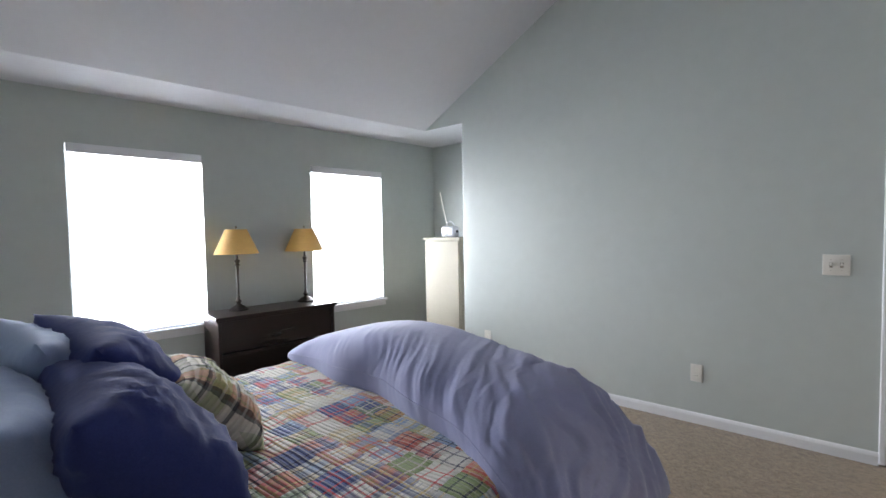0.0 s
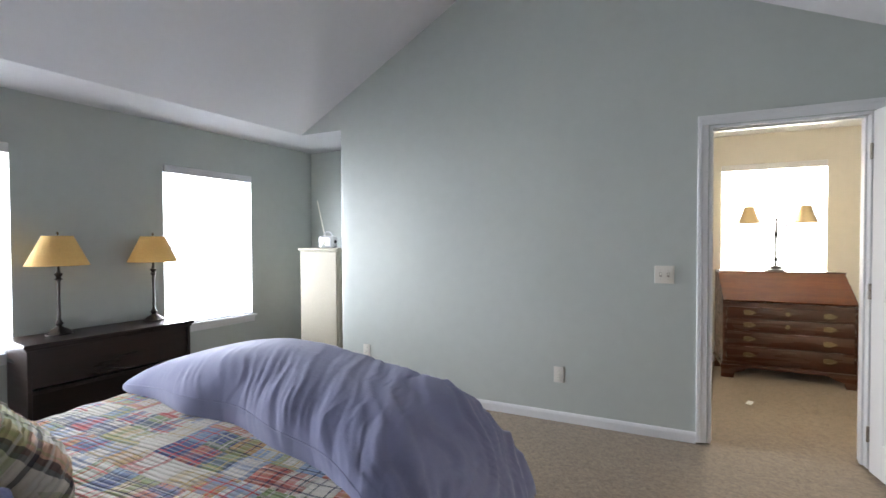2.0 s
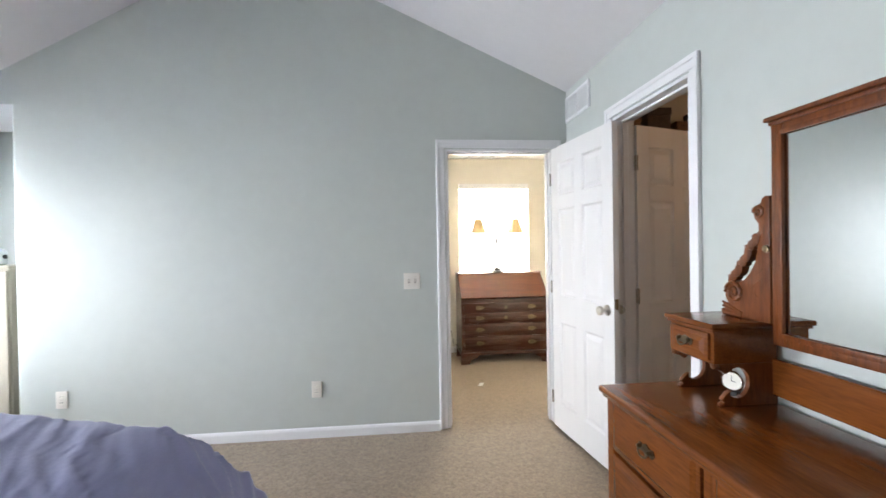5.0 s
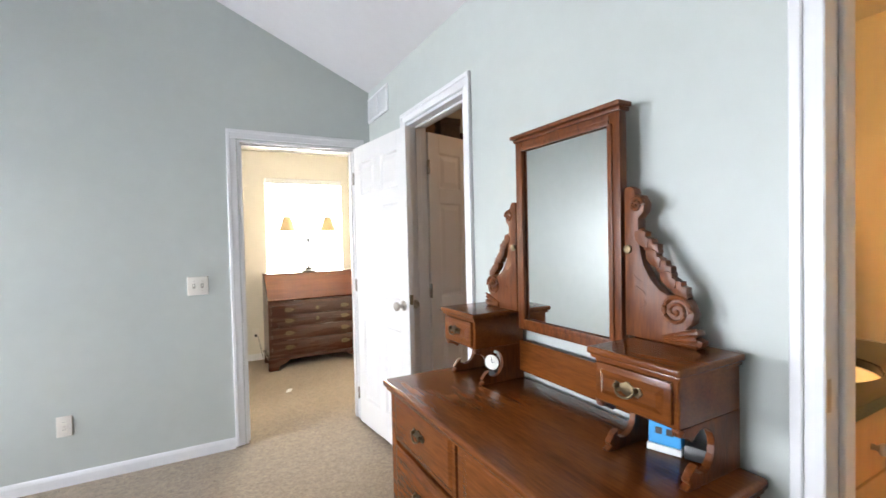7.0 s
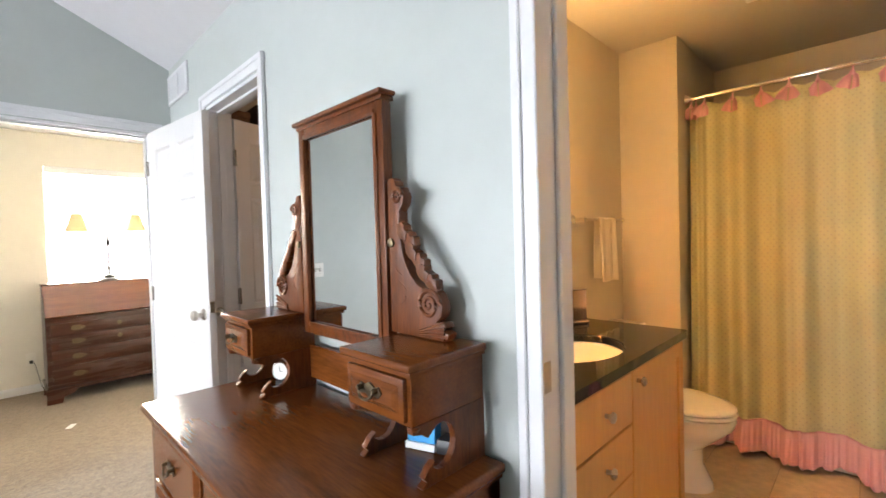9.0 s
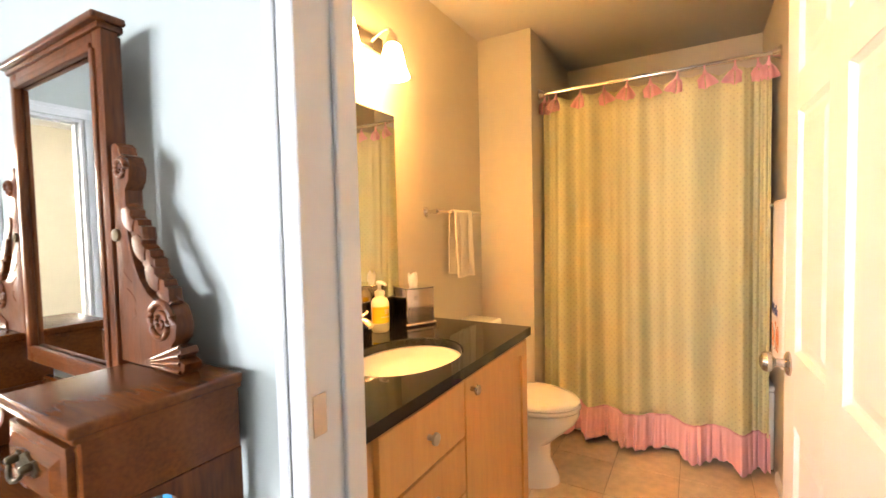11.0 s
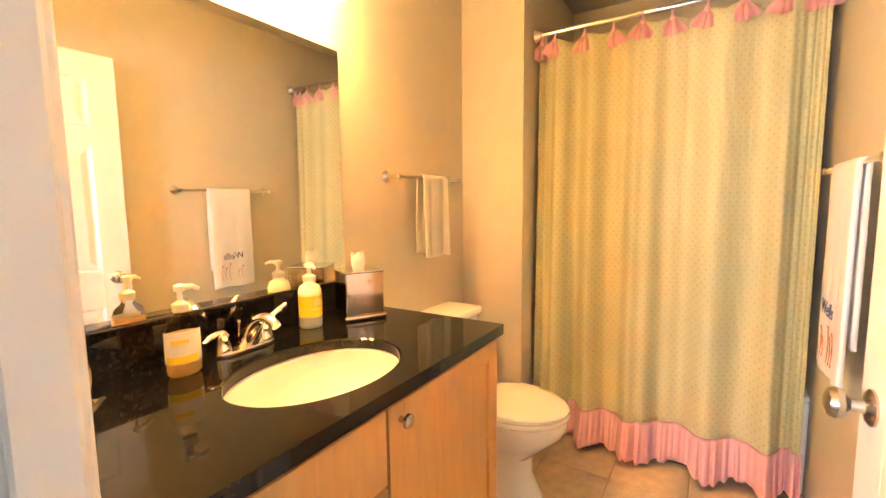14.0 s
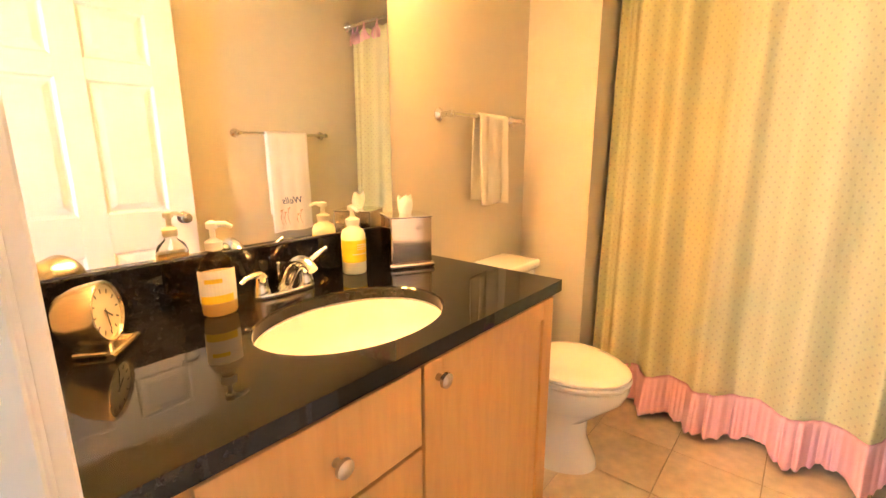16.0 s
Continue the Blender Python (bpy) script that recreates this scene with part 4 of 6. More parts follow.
table_lamp(CH @ pose(-0.060, 0.338, CHH), "dark bronze table lamp with a mustard shade, before the window")

# cream cabinet in the niche, with a silver radio on it
cab = thing("cabinet", pose(-1.02, 4.99, FLOOR), "tall narrow cream cabinet standing in the niche", "cabinet")
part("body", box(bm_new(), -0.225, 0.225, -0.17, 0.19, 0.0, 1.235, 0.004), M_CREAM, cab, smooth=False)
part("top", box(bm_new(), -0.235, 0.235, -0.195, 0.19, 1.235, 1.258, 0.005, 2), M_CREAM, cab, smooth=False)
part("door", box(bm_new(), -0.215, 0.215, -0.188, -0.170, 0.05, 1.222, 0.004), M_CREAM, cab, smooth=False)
radio = thing("radio", pose(-0.98, 4.90, FLOOR + 1.258), "small silver radio with a raised aerial, on the cabinet", "radio")
part("body", box(bm_new(), -0.085, 0.085, -0.045, 0.045, 0.0, 0.115, 0.035, 4), M_SILVER, radio)
part("dial", lathe(bm_new(), [(0, 0), (0.026, 0), (0.024, 0.008), (0, 0.009)], 20, Matrix.Translation((-0.02, -0.044, 0.055)) @ Matrix.Rotation(radians(90), 4, "X")), M_WHITEPL, radio)
part("carry_bar", tube(bm_new(), curve_pts(lambda a: (0.055 * math.cos(a), 0, 0.10 + 0.055 * math.sin(a)), 0, math.pi, 12), 0.006), M_SILVER, radio)
part("knob", lathe(bm_new(), [(0, 0), (0.016, 0), (0.015, 0.012), (0, 0.013)], 16, Matrix.Translation((0.082, 0, 0.06)) @ Matrix.Rotation(radians(90), 4, "Y")), M_BLACK, radio)
part("aerial", tube(bm_new(), [(-0.05, 0.02, 0.10), (-0.15, 0.03, 0.46)], 0.003, 8, [0.007, 0.006]), M_WHITEPL, radio)


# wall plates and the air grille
# grey that paints the shadow in the slot round each toggle
M_SLOT_SHADOW = mat("slot_shadow", (0.30, 0.27, 0.22), 0.5, vary=0.05, grain=60)


def plate(name, x, z, w, h, label, toggles):
    p = thing(name, pose(x, NORTH, z), label, name.replace("_", " "))
    part("cover", box(bm_new(), -w / 2, w / 2, -0.007, 0.0, -h / 2, h / 2, 0.004, 3), M_PLASTIC, p)
    for dx in toggles:
        if name == "light_switch":
            b = box(bm_new(), dx - 0.005, dx + 0.005, -0.020, -0.005, -0.004, 0.012, 0.002)
            part("toggle", b, M_PLASTIC, p, smooth=False)
            part("slot", box(bm_new(), dx - 0.0075, dx + 0.0075, -0.0076, -0.006, -0.015, 0.0145), M_SLOT_SHADOW, p, "grey strip painting the shadow in the slot round the toggle", smooth=False)
        else:
            for dz in (-0.021, 0.021):
                b = prism(bm_new(), [(0.016 * math.cos(a), dz + 0.015 * math.sin(a)) for a in [2 * math.pi * k / 16 for k in range(16)]], -0.0085, -0.006)
                part("socket_face", b, M_WHITEPL, p, smooth=False)
                s = bm_new()
                for sx in (-0.006, 0.006):
                    box(s, sx - 0.001, sx + 0.001, -0.0092, -0.008, dz - 0.001, dz + 0.007)
                part("slot", s, M_BLACK, p, smooth=False)
    for dx in toggles:
        for dz in ((-0.03, 0.03) if name == "light_switch" else (0,)):
            s = bm_new()
            lathe(s, [(0, 0), (0.003, 0), (0.002, 0.002), (0, 0.002)], 10, Matrix.Translation((dx, -0.0065, dz)) @ Matrix.Rotation(radians(90), 4, "X"))
            part("screw", s, M_NICKEL, p)
    return p


plate("light_switch", 1.897, 1.082, 0.118, 0.118, "cream double toggle switch plate on the sage wall", (-0.023, 0.023))
plate("wall_outlet", 1.212, 0.330, 0.072, 0.117, "cream double socket outlet on the sage wall", (0,))
plate("wall_outlet", -0.458, 0.340, 0.072, 0.117, "cream double socket outlet near the niche corner", (0,))

vent = thing("air_vent", pose(EAST, 4.565, 2.318), "white return-air grille high on the wall", "vent")
bm = bm_new()
for a, b, c, d in ((-0.20, 0.20, 0.07, 0.092), (-0.20, 0.20, -0.092, -0.07), (-0.20, -0.175, -0.07, 0.07), (0.175, 0.20, -0.07, 0.07), (-0.010, 0.010, -0.07, 0.07)):
    box(bm, -0.012, 0.0, a, b, c, d, 0.003)
part("frame", bm, M_TRIM, vent, smooth=False)
part("backing", box(bm_new(), -0.002, 0.0, -0.175, 0.175, -0.07, 0.07), M_WALL, vent, smooth=False)
slat = None
for k in range(13):
    for side in (-1, 1):
        if slat is None:
            slat = part("slat", box(bm_new(), -0.007, 0.0, 0.012, 0.174, -0.0008, 0.0008), M_TRIM, vent, smooth=False)
            ob = slat
        else:
            ob = new("slat", slat.data)
            ob.parent = vent
        ob.matrix_basis = pose(-0.002, 0 if side > 0 else -0.186, -0.062 + k * 0.0104, 0, 28, 0)

# dresser with a swing mirror
DR = thing("dresser", pose(EAST - 0.012, 2.655, FLOOR), "antique carved oak dresser with mirror against the wall", "dresser")
DD, DW, DH = 0.476, 0.545, 0.807          # depth, half width, height of the top


def dpart(name, bm, parent=DR, material=None, label="", smooth=False, sharp=38):
    return part(name, bm, material or M_OAK, parent, label, smooth, sharp)


def bail_pull(parent, x, y, z, s=1.0):
    """A cast brass back plate with a hanging bail."""
    bm = bm_new()
    pts = [(-0.045, 0), (-0.036, 0.014), (-0.020, 0.010), (0, 0.020), (0.020, 0.010), (0.036, 0.014), (0.045, 0), (0.034, -0.013), (0.016, -0.010), (0, -0.018), (-0.016, -0.010), (-0.034, -0.013)]
    prism(bm, [(y + a * s, z + b * s) for a, b in pts], x - 0.004, x, "yz", 0.001)
    for a in (-0.028, 0.028):
        lathe(bm, [(0, 0), (0.006, 0), (0.006, 0.010), (0.004, 0.014), (0, 0.015)], 10, Matrix.Translation((x - 0.003, y + a * s, z + 0.004)) @ Matrix.Rotation(radians(-90), 4, "Y"))
    tube(bm, curve_pts(lambda a: (x - 0.012 - 0.006 * math.sin(a), y + 0.028 * s * math.cos(a), z + 0.004 - 0.022 * s * math.sin(a)), 0, math.pi, 12), 0.003, 8)
    return part("handle", bm, M_BRASS, parent, "dark cast brass bail pull")


top = bm_new()
box(top, -DD - 0.022, 0.0, -DW - 0.018, DW + 0.018, DH - 0.026, DH, 0.010, 3)
dpart("top", top, label="worn polished oak top", smooth=True)
dpart("top_moulding", box(bm_new(), -DD - 0.010, 0.0, -DW - 0.008, DW + 0.008, DH - 0.040, DH - 0.026, 0.005, 2), smooth=True)
dpart("carcass", box(bm_new(), -DD + 0.018, -0.002, -DW, DW, 0.09, DH - 0.040, 0.003))
for y in (-DW, DW - 0.045):
    for x in (-DD + 0.005, -0.05):
        dpart("leg", box(bm_new(), x, x + 0.045, y, y + 0.045, 0.0, DH - 0.041, 0.004))
dpart("front_stile", box(bm_new(), -DD + 0.004, -DD + 0.02, -0.010, 0.020, 0.09, DH - 0.041, 0.002))
dpart("front_rail", box(bm_new(), -DD + 0.006, -DD + 0.02, -DW + 0.045, DW - 0.045, 0.09, 0.12, 0.002))


def drawer(x, y0, y1, z0, z1, parent=DR, pulls=(0.5,), s=1.0):
    bm = bm_new()
    box(bm, x - 0.012, x + 0.006, y0, y1, z0, z1, 0.004, 2)
    d = dpart("drawer", bm, parent, smooth=True)
    b = bm_new()
    a = 0.016
    lo = [b.verts.new((x - 0.0122, p, q)) for p, q in ((y0 + a, z0 + a), (y1 - a, z0 + a), (y1 - a, z1 - a), (y0 + a, z1 - a))]
    a = 0.030
    hi = [b.verts.new((x - 0.020, p, q)) for p, q in ((y0 + a, z0 + a), (y1 - a, z0 + a), (y1 - a, z1 - a), (y0 + a, z1 - a))]
    for k in range(4):
        b.faces.new([lo[k], lo[(k + 1) % 4], hi[(k + 1) % 4], hi[k]])
    b.faces.new(hi)
    bmesh.ops.recalc_face_normals(b, faces=b.faces)
    dpart("raised_field", b, d)
    for f in pulls:
        bail_pull(d, x - 0.020, y0 + (y1 - y0) * f, (z0 + z1) / 2 + 0.005, s)
    return d


for z0, z1 in ((0.130, 0.345), (0.360, 0.575), (0.590, 0.790)):
    drawer(-DD + 0.012, 0.026, DW - 0.052, z0, z1)
for z0, z1 in ((0.130, 0.345), (0.360, 0.575), (0.590, 0.790)):
    drawer(-DD + 0.012, -DW + 0.052, -0.016, z0, z1)


def handkerchief_box(yc, inner):
    """One of the two small drawer boxes: a lid, a drawer, and side boards with scrolled feet and a round hole."""
    hw, x0, x1, z1 = 0.112, -0.235, -0.006, DH + 0.272
    b = part("glove_box", box(bm_new(), x0, x1, yc - hw, yc + hw, z1 - 0.135, z1 - 0.018, 0.003), M_OAK, DR, smooth=False)
    dpart("lid", box(bm_new(), x0 - 0.016, x1, yc - hw - 0.014, yc + hw + 0.014, z1 - 0.018, z1, 0.006, 3), b, smooth=True)
    dpart("lid_moulding", box(bm_new(), x0 - 0.008, x1, yc - hw - 0.007, yc + hw + 0.007, z1 - 0.028, z1 - 0.018, 0.003, 2), b, smooth=True)
    drawer(x0 + 0.002, yc - hw + 0.012, yc + hw - 0.012, z1 - 0.125, z1 - 0.034, b, (0.5,), 0.9)
    for y in (yc - hw, yc + hw - 0.018):
        bm = bm_new()
        zt = z1 - 0.134
        hole = [(x0 + 0.085 + 0.042 * math.cos(a), DH + 0.075 + 0.050 * math.sin(a)) for a in [radians(150 - 300 * k / 14) for k in range(15)]]
        foot = [(x1, DH), (x1, zt), (x0, zt), (x0 + 0.004, zt - 0.016), (x0 + 0.028, zt - 0.022), (x0 + 0.045, zt - 0.034)]
        foot += hole[1:-1]
        foot += [(x0 + 0.062, DH + 0.050), (x0 + 0.046, DH + 0.040), (x0 + 0.030, DH + 0.022), (x0 + 0.038, DH + 0.012), (x0 + 0.024, DH + 0.004), (x0 + 0.026, DH), (x0 + 0.080, DH)]
        # the outline is drawn in x and z, and given its thickness along y
        prism(bm, foot, y, y + 0.018, "xz", 0.002)
        dpart("side_board", bm, b, M_OAKV)
        tip = lathe(bm_new(), [(0, 0), (0.011, 0), (0.013, 0.006), (0.009, 0.014), (0, 0.016)], 14, Matrix.Translation((x0 + 0.012, y + 0.009, zt)) @ Matrix.Rotation(radians(180), 4, "X"))
        dpart("drop_finial", tip, b, M_OAKV, smooth=True)
    return b


handkerchief_box(0.400, -1)
handkerchief_box(-0.393, 1)
dpart("back_board", box(bm_new(), -0.030, -0.012, -0.281, 0.288, DH + 0.030, DH + 0.150, 0.004), label="low back board between the boxes")

# the mirror and its carved brackets
MY, MHW, MZ0, MZ1 = 0.003, 0.234, DH + 0.209, DH + 0.905
MX = -0.064
mirror = part("mirror", box(bm_new(), MX + 0.012, MX + 0.030, MY - MHW + 0.01, MY + MHW - 0.01, MZ0 + 0.01, MZ1 - 0.01), M_OAKV, DR, "mirror in a moulded oak frame", smooth=False)
fb = bm_new()
F = 0.037
for y0, y1, z0, z1 in ((MY - MHW, MY - MHW + F, MZ0, MZ1), (MY + MHW - F, MY + MHW, MZ0, MZ1), (MY - MHW + F, MY + MHW - F, MZ0, MZ0 + F), (MY - MHW + F, MY + MHW - F, MZ1 - F, MZ1)):
    box(fb, MX - 0.008, MX + 0.022, y0, y1, z0, z1, 0.004, 2)
for y0, y1, z0, z1 in ((MY - MHW + F - 0.012, MY - MHW + F + 0.004, MZ0 + F, MZ1 - F), (MY + MHW - F - 0.004, MY + MHW - F + 0.012, MZ0 + F, MZ1 - F), (MY - MHW + F, MY + MHW - F, MZ0 + F - 0.012, MZ0 + F + 0.004), (MY - MHW + F, MY + MHW - F, MZ1 - F - 0.004, MZ1 - F + 0.012)):
    box(fb, MX - 0.013, MX - 0.002, y0, y1, z0, z1, 0.003, 2)
dpart("mirror_frame", fb, mirror, M_OAKV, smooth=True)
dpart("mirror_glass", box(bm_new(), MX + 0.001, MX + 0.006, MY - MHW + F - 0.004, MY + MHW - F + 0.004, MZ0 + F - 0.004, MZ1 - F + 0.004), mirror, M_MIRROR, "bevelled silvered glass")
cb = bm_new()
box(cb, MX - 0.014, MX + 0.030, MY - MHW - 0.004, MY + MHW + 0.004, MZ1 - 0.006, MZ1 + 0.006, 0.003, 2)
box(cb, MX - 0.026, MX + 0.032, MY - MHW - 0.012, MY + MHW + 0.012, MZ1 + 0.006, MZ1 + 0.020, 0.005, 3)
dpart("cornice", cb, mirror, M_OAKV, smooth=True)


def scroll_bracket(side):
    """A carved side bracket: a tall post that sweeps out and down into two scrolls."""
    y0 = MY + side * (MHW + 0.010)
    z0 = DH + 0.272
    out = [(0.0, 0.0), (0.200, 0.0), (0.212, 0.010), (0.214, 0.020), (0.196, 0.027), (0.206, 0.036), (0.200, 0.046), (0.174, 0.046), (0.190, 0.060), (0.195, 0.085), (0.182, 0.114), (0.152, 0.129), (0.128, 0.124), (0.104, 0.136), (0.080, 0.160), (0.060, 0.195), (0.050, 0.230), (0.045, 0.265), (0.044, 0.322), (0.060, 0.340), (0.064, 0.362), (0.052, 0.384), (0.034, 0.390), (0.030, 0.404), (0.018, 0.412), (0.004, 0.410), (0.0, 0.400)]
    bm = bm_new()
    prism(bm, [(y0 + side * a, z0 + b) for a, b in out], MX - 0.006, MX + 0.026, "yz", 0.004)
    br = dpart("bracket", bm, DR, M_OAKV, "carved oak scroll bracket", smooth=True)
    for cy, cz, r0, turns in ((0.150, 0.086, 0.040, 2.3), (0.040, 0.360, 0.021, 1.8)):
        pts = [(MX - 0.008, y0 + side * (cy + r0 * (1 - k / 40) * math.cos(2 * math.pi * turns * k / 40)), z0 + cz + r0 * (1 - k / 40) * math.sin(2 * math.pi * turns * k / 40)) for k in range(39)]
        c = bm_new()
        tube(c, pts, 0.006, 8, [0.0065 * (1 - 0.5 * k / 40) for k in range(39)])
        dpart("volute", c, br, M_OAKV, smooth=True)
    c = bm_new()
    # overlapping carved leaves between the two scrolls, each smaller leaf tucked under the one above
    steps = [(0.044, 0.292, -64, 0.052), (0.060, 0.266, -44, 0.054), (0.076, 0.240, -60, 0.054), (0.096, 0.212, -46, 0.056), (0.116, 0.186, -58, 0.052), (0.138, 0.160, -46, 0.052)]
    tube(c, [(MX + 0.006, y0 + side * a, z0 + b) for a, b, r, q in steps] + [(MX + 0.006, y0 + side * 0.176, z0 + 0.118)], 0.012, 8)
    for i, (a, b, turn, ln) in enumerate(steps):
        ca, sa = math.cos(radians(turn)), math.sin(radians(turn))
        leaf = [(0.0, -0.010), (0.35, -0.018), (0.70, -0.015), (1.0, -0.004), (1.04, 0.006), (0.86, 0.012), (0.72, 0.020), (0.50, 0.013), (0.34, 0.019), (0.10, 0.011)]
        pts = [(y0 + side * (a + ln * u * ca - v * sa), z0 + b + ln * u * sa + v * ca) for u, v in leaf]
        dpart("carved_leaf", prism(bm_new(), pts, MX - 0.010 + 0.003 * (i % 2), MX + 0.018, "yz", 0.004), br, M_OAKV, smooth=True)
    dpart("leaf_stem", c, br, M_OAKV, smooth=True)
    c = bm_new()
    for k in range(3):
        tube(c, curve_pts(lambda t: (MX - 0.0055, y0 + side * (0.046 + 0.018 * math.sin(2.4 * t + 1.3 * k)), z0 + 0.080 + 0.036 * k + 0.024 * t), 0, 1, 8), 0.0016, 6)
    for k in range(4):
        tube(c, curve_pts(lambda t: (MX - 0.007, y0 + side * (0.115 + 0.088 * t), z0 + 0.006 + 0.010 * k * (0.4 + t)), 0, 1, 5), 0.004, 6)
    tagged(dpart("incised_carving", c, br, M_OAKV, smooth=True), kind="stuff")
    for z in (0.24,):
        part("pivot", lathe(bm_new(), [(0, 0), (0.012, 0), (0.012, 0.006), (0, 0.010)], 14, Matrix.Translation((MX - 0.006, y0 + side * 0.012, z0 + z)) @ Matrix.Rotation(radians(-90), 4, "Y")), M_BRASS, br)


scroll_bracket(1)
scroll_bracket(-1)

clock = thing("desk_clock", pose(2.955, 3.024, FLOOR + DH, 0, 0, -60) @ Matrix.Scale(0.84, 4), "small round clock on the dresser beside its box", "clock")
part("case", lathe(bm_new(), [(0, -0.014), (0.036, -0.014), (0.042, -0.008), (0.042, 0.008), (0.038, 0.013), (0.034, 0.010)], 30, Matrix.Translation((0, 0, 0.066)) @ Matrix.Rotation(radians(90), 4, "X")), M_CHROME, clock)
part("dial", lathe(bm_new(), [(0, 0.0105), (0.0345, 0.0105), (0.0345, 0.0115), (0, 0.0115)], 30, Matrix.Translation((0, 0, 0.066)) @ Matrix.Rotation(radians(90), 4, "X")), M_LABEL, clock, "cream dial")
hb = box(bm_new(), -0.001, 0.001, -0.0135, -0.0125, 0.066, 0.090)
box(hb, 0.0, 0.015, -0.0135, -0.0125, 0.065, 0.067)
part("pointer", hb, M_BLACK, clock, smooth=False)
part("foot", box(bm_new(), -0.022, 0.022, -0.016, 0.016, 0.0, 0.026, 0.004), M_BLACK, clock)

card = thing("card_box", pose(2.980, 2.290, FLOOR + DH, -5, 0, -70) @ Matrix.Diagonal((1.0, 1.0, 1.18, 1.0)), "bright blue printed card box under the dresser box", "box")
part("carton", box(bm_new(), -0.038, 0.038, -0.018, 0.018, 0.014, 0.140, 0.001), M_BLUEBOX, card, smooth=False)
b = box(bm_new(), -0.016, 0.016, -0.0192, -0.018, 0.066, 0.134)
part("label_panel", b, M_PAPER, card, "pale printed panel", smooth=False)
part("print", box(bm_new(), -0.008, 0.008, -0.0202, -0.0192, 0.094, 0.130), M_BLACK, card, "dark printed mark", smooth=False)
for x in (-0.022, 0.004):
    part("print", box(bm_new(), x, x + 0.016, -0.0194, -0.018, 0.036, 0.050), M_BLACK, card, "dark printed mark", smooth=False)
part("base_strip", box(bm_new(), -0.040, 0.040, -0.024, 0.020, 0.0, 0.014), M_PAPER, card, smooth=False)
part("tray", box(bm_new(), 0.046, 0.130, -0.03, 0.03, 0.0, 0.03, 0.006, 2), M_BLACK, card, "black tray beside the carton")


# ---------------------------------------------------------------- study
M_MAHOGANY = mat("mahogany", (0.060, 0.017, 0.008), 0.27, grain=9, stretch=(1.4, 14, 14), coat=0.2, spec=0.35, second=(0.038, 0.012, 0.006))
DK = thing("slant_desk", pose(2.998, 6.47, FLOOR), "slant-front mahogany bureau below the study window", "desk")
DKW, DKD, DKF, DKB = 0.508, 0.47, 0.745, 0.995
side = [(0.0, 0.13), (0.0, DKF), (0.03, DKF + 0.005), (0.30, DKB), (DKD, DKB), (DKD, 0.13)]
for x in (-DKW, DKW - 0.022):
    part("side_panel", prism(bm_new(), side, x, x + 0.022, "yz", 0.002), M_MAHOGANY, DK, smooth=False)
part("back_panel", box(bm_new(), -DKW + 0.022, DKW - 0.022, DKD - 0.015, DKD - 0.003, 0.13, DKB - 0.02), M_MAHOGANY, DK, smooth=False)
# same mahogany, lightened: the lid's reflected light is put into its colour
M_LIT_LID = mat("lit_polished_mahogany", (0.17, 0.055, 0.020), 0.22, grain=9, stretch=(1.4, 14, 14), coat=0.5, second=(0.085, 0.027, 0.012))
part("top", box(bm_new(), -DKW - 0.006, DKW + 0.006, 0.29, DKD, DKB, DKB + 0.018, 0.004, 2), M_MAHOGANY, DK, smooth=False)
lid = prism(bm_new(), [(-0.004, DKF + 0.002), (0.012, DKF - 0.012), (0.305, DKB - 0.012), (0.292, DKB + 0.006)], -DKW + 0.004, DKW - 0.004, "yz", 0.003)
part("lid", lid, M_LIT_LID, DK, "sloping polished lid, coloured lighter for the light it reflects", smooth=False)
part("carcass", box(bm_new(), -DKW + 0.022, DKW - 0.022, 0.012, DKD - 0.02, 0.13, DKF - 0.02), M_MAHOGANY, DK, smooth=False)
zz = [0.150, 0.315, 0.455, 0.580, 0.690]
for k in range(4):
    d = part("drawer", box(bm_new(), -DKW + 0.034, DKW - 0.034, -0.006, 0.015, zz[k] + 0.006, zz[k + 1] - 0.006, 0.004, 2), M_MAHOGANY, DK)
    zm = (zz[k] + zz[k + 1]) / 2
    for x in (-0.30, 0.30):
        b = prism(bm_new(), [(x + 0.048 * math.cos(a) * (1 + 0.2 * math.cos(3 * a)), zm + 0.024 * math.sin(a)) for a in [2 * math.pi * q / 20 for q in range(20)]], -0.009, -0.006, "xz")
        tube(b, curve_pts(lambda a: (x + 0.032 * math.cos(a), -0.014 - 0.004 * math.sin(a), zm + 0.004 - 0.02 * math.sin(a)), 0, math.pi, 10), 0.003, 6)
        part("handle", b, M_BRASS, d, "old brass bail pull")
    if k > 1:
        b = prism(bm_new(), [(0.018 * math.cos(a), zm + 0.020 * math.sin(a)) for a in [2 * math.pi * q / 16 for q in range(16)]], -0.009, -0.006, "xz")
        part("escutcheon", b, M_BRASS, d, "brass keyhole plate")
part("base_moulding", box(bm_new(), -DKW - 0.014, DKW + 0.014, -0.014, DKD, 0.105, 0.132, 0.007, 2), M_MAHOGANY, DK, smooth=False)
for x in (-1, 1):
    for y in (-0.012, DKD - 0.10):
        f = prism(bm_new(), [(x * (DKW + 0.012), 0.0), (x * (DKW + 0.012), 0.106), (x * (DKW - 0.20), 0.106), (x * (DKW - 0.17), 0.075), (x * (DKW - 0.10), 0.050), (x * (DKW - 0.09), 0.0)], y, y + 0.022, "xz", 0.002)
        part("bracket_foot", f, M_MAHOGANY, DK, smooth=False)

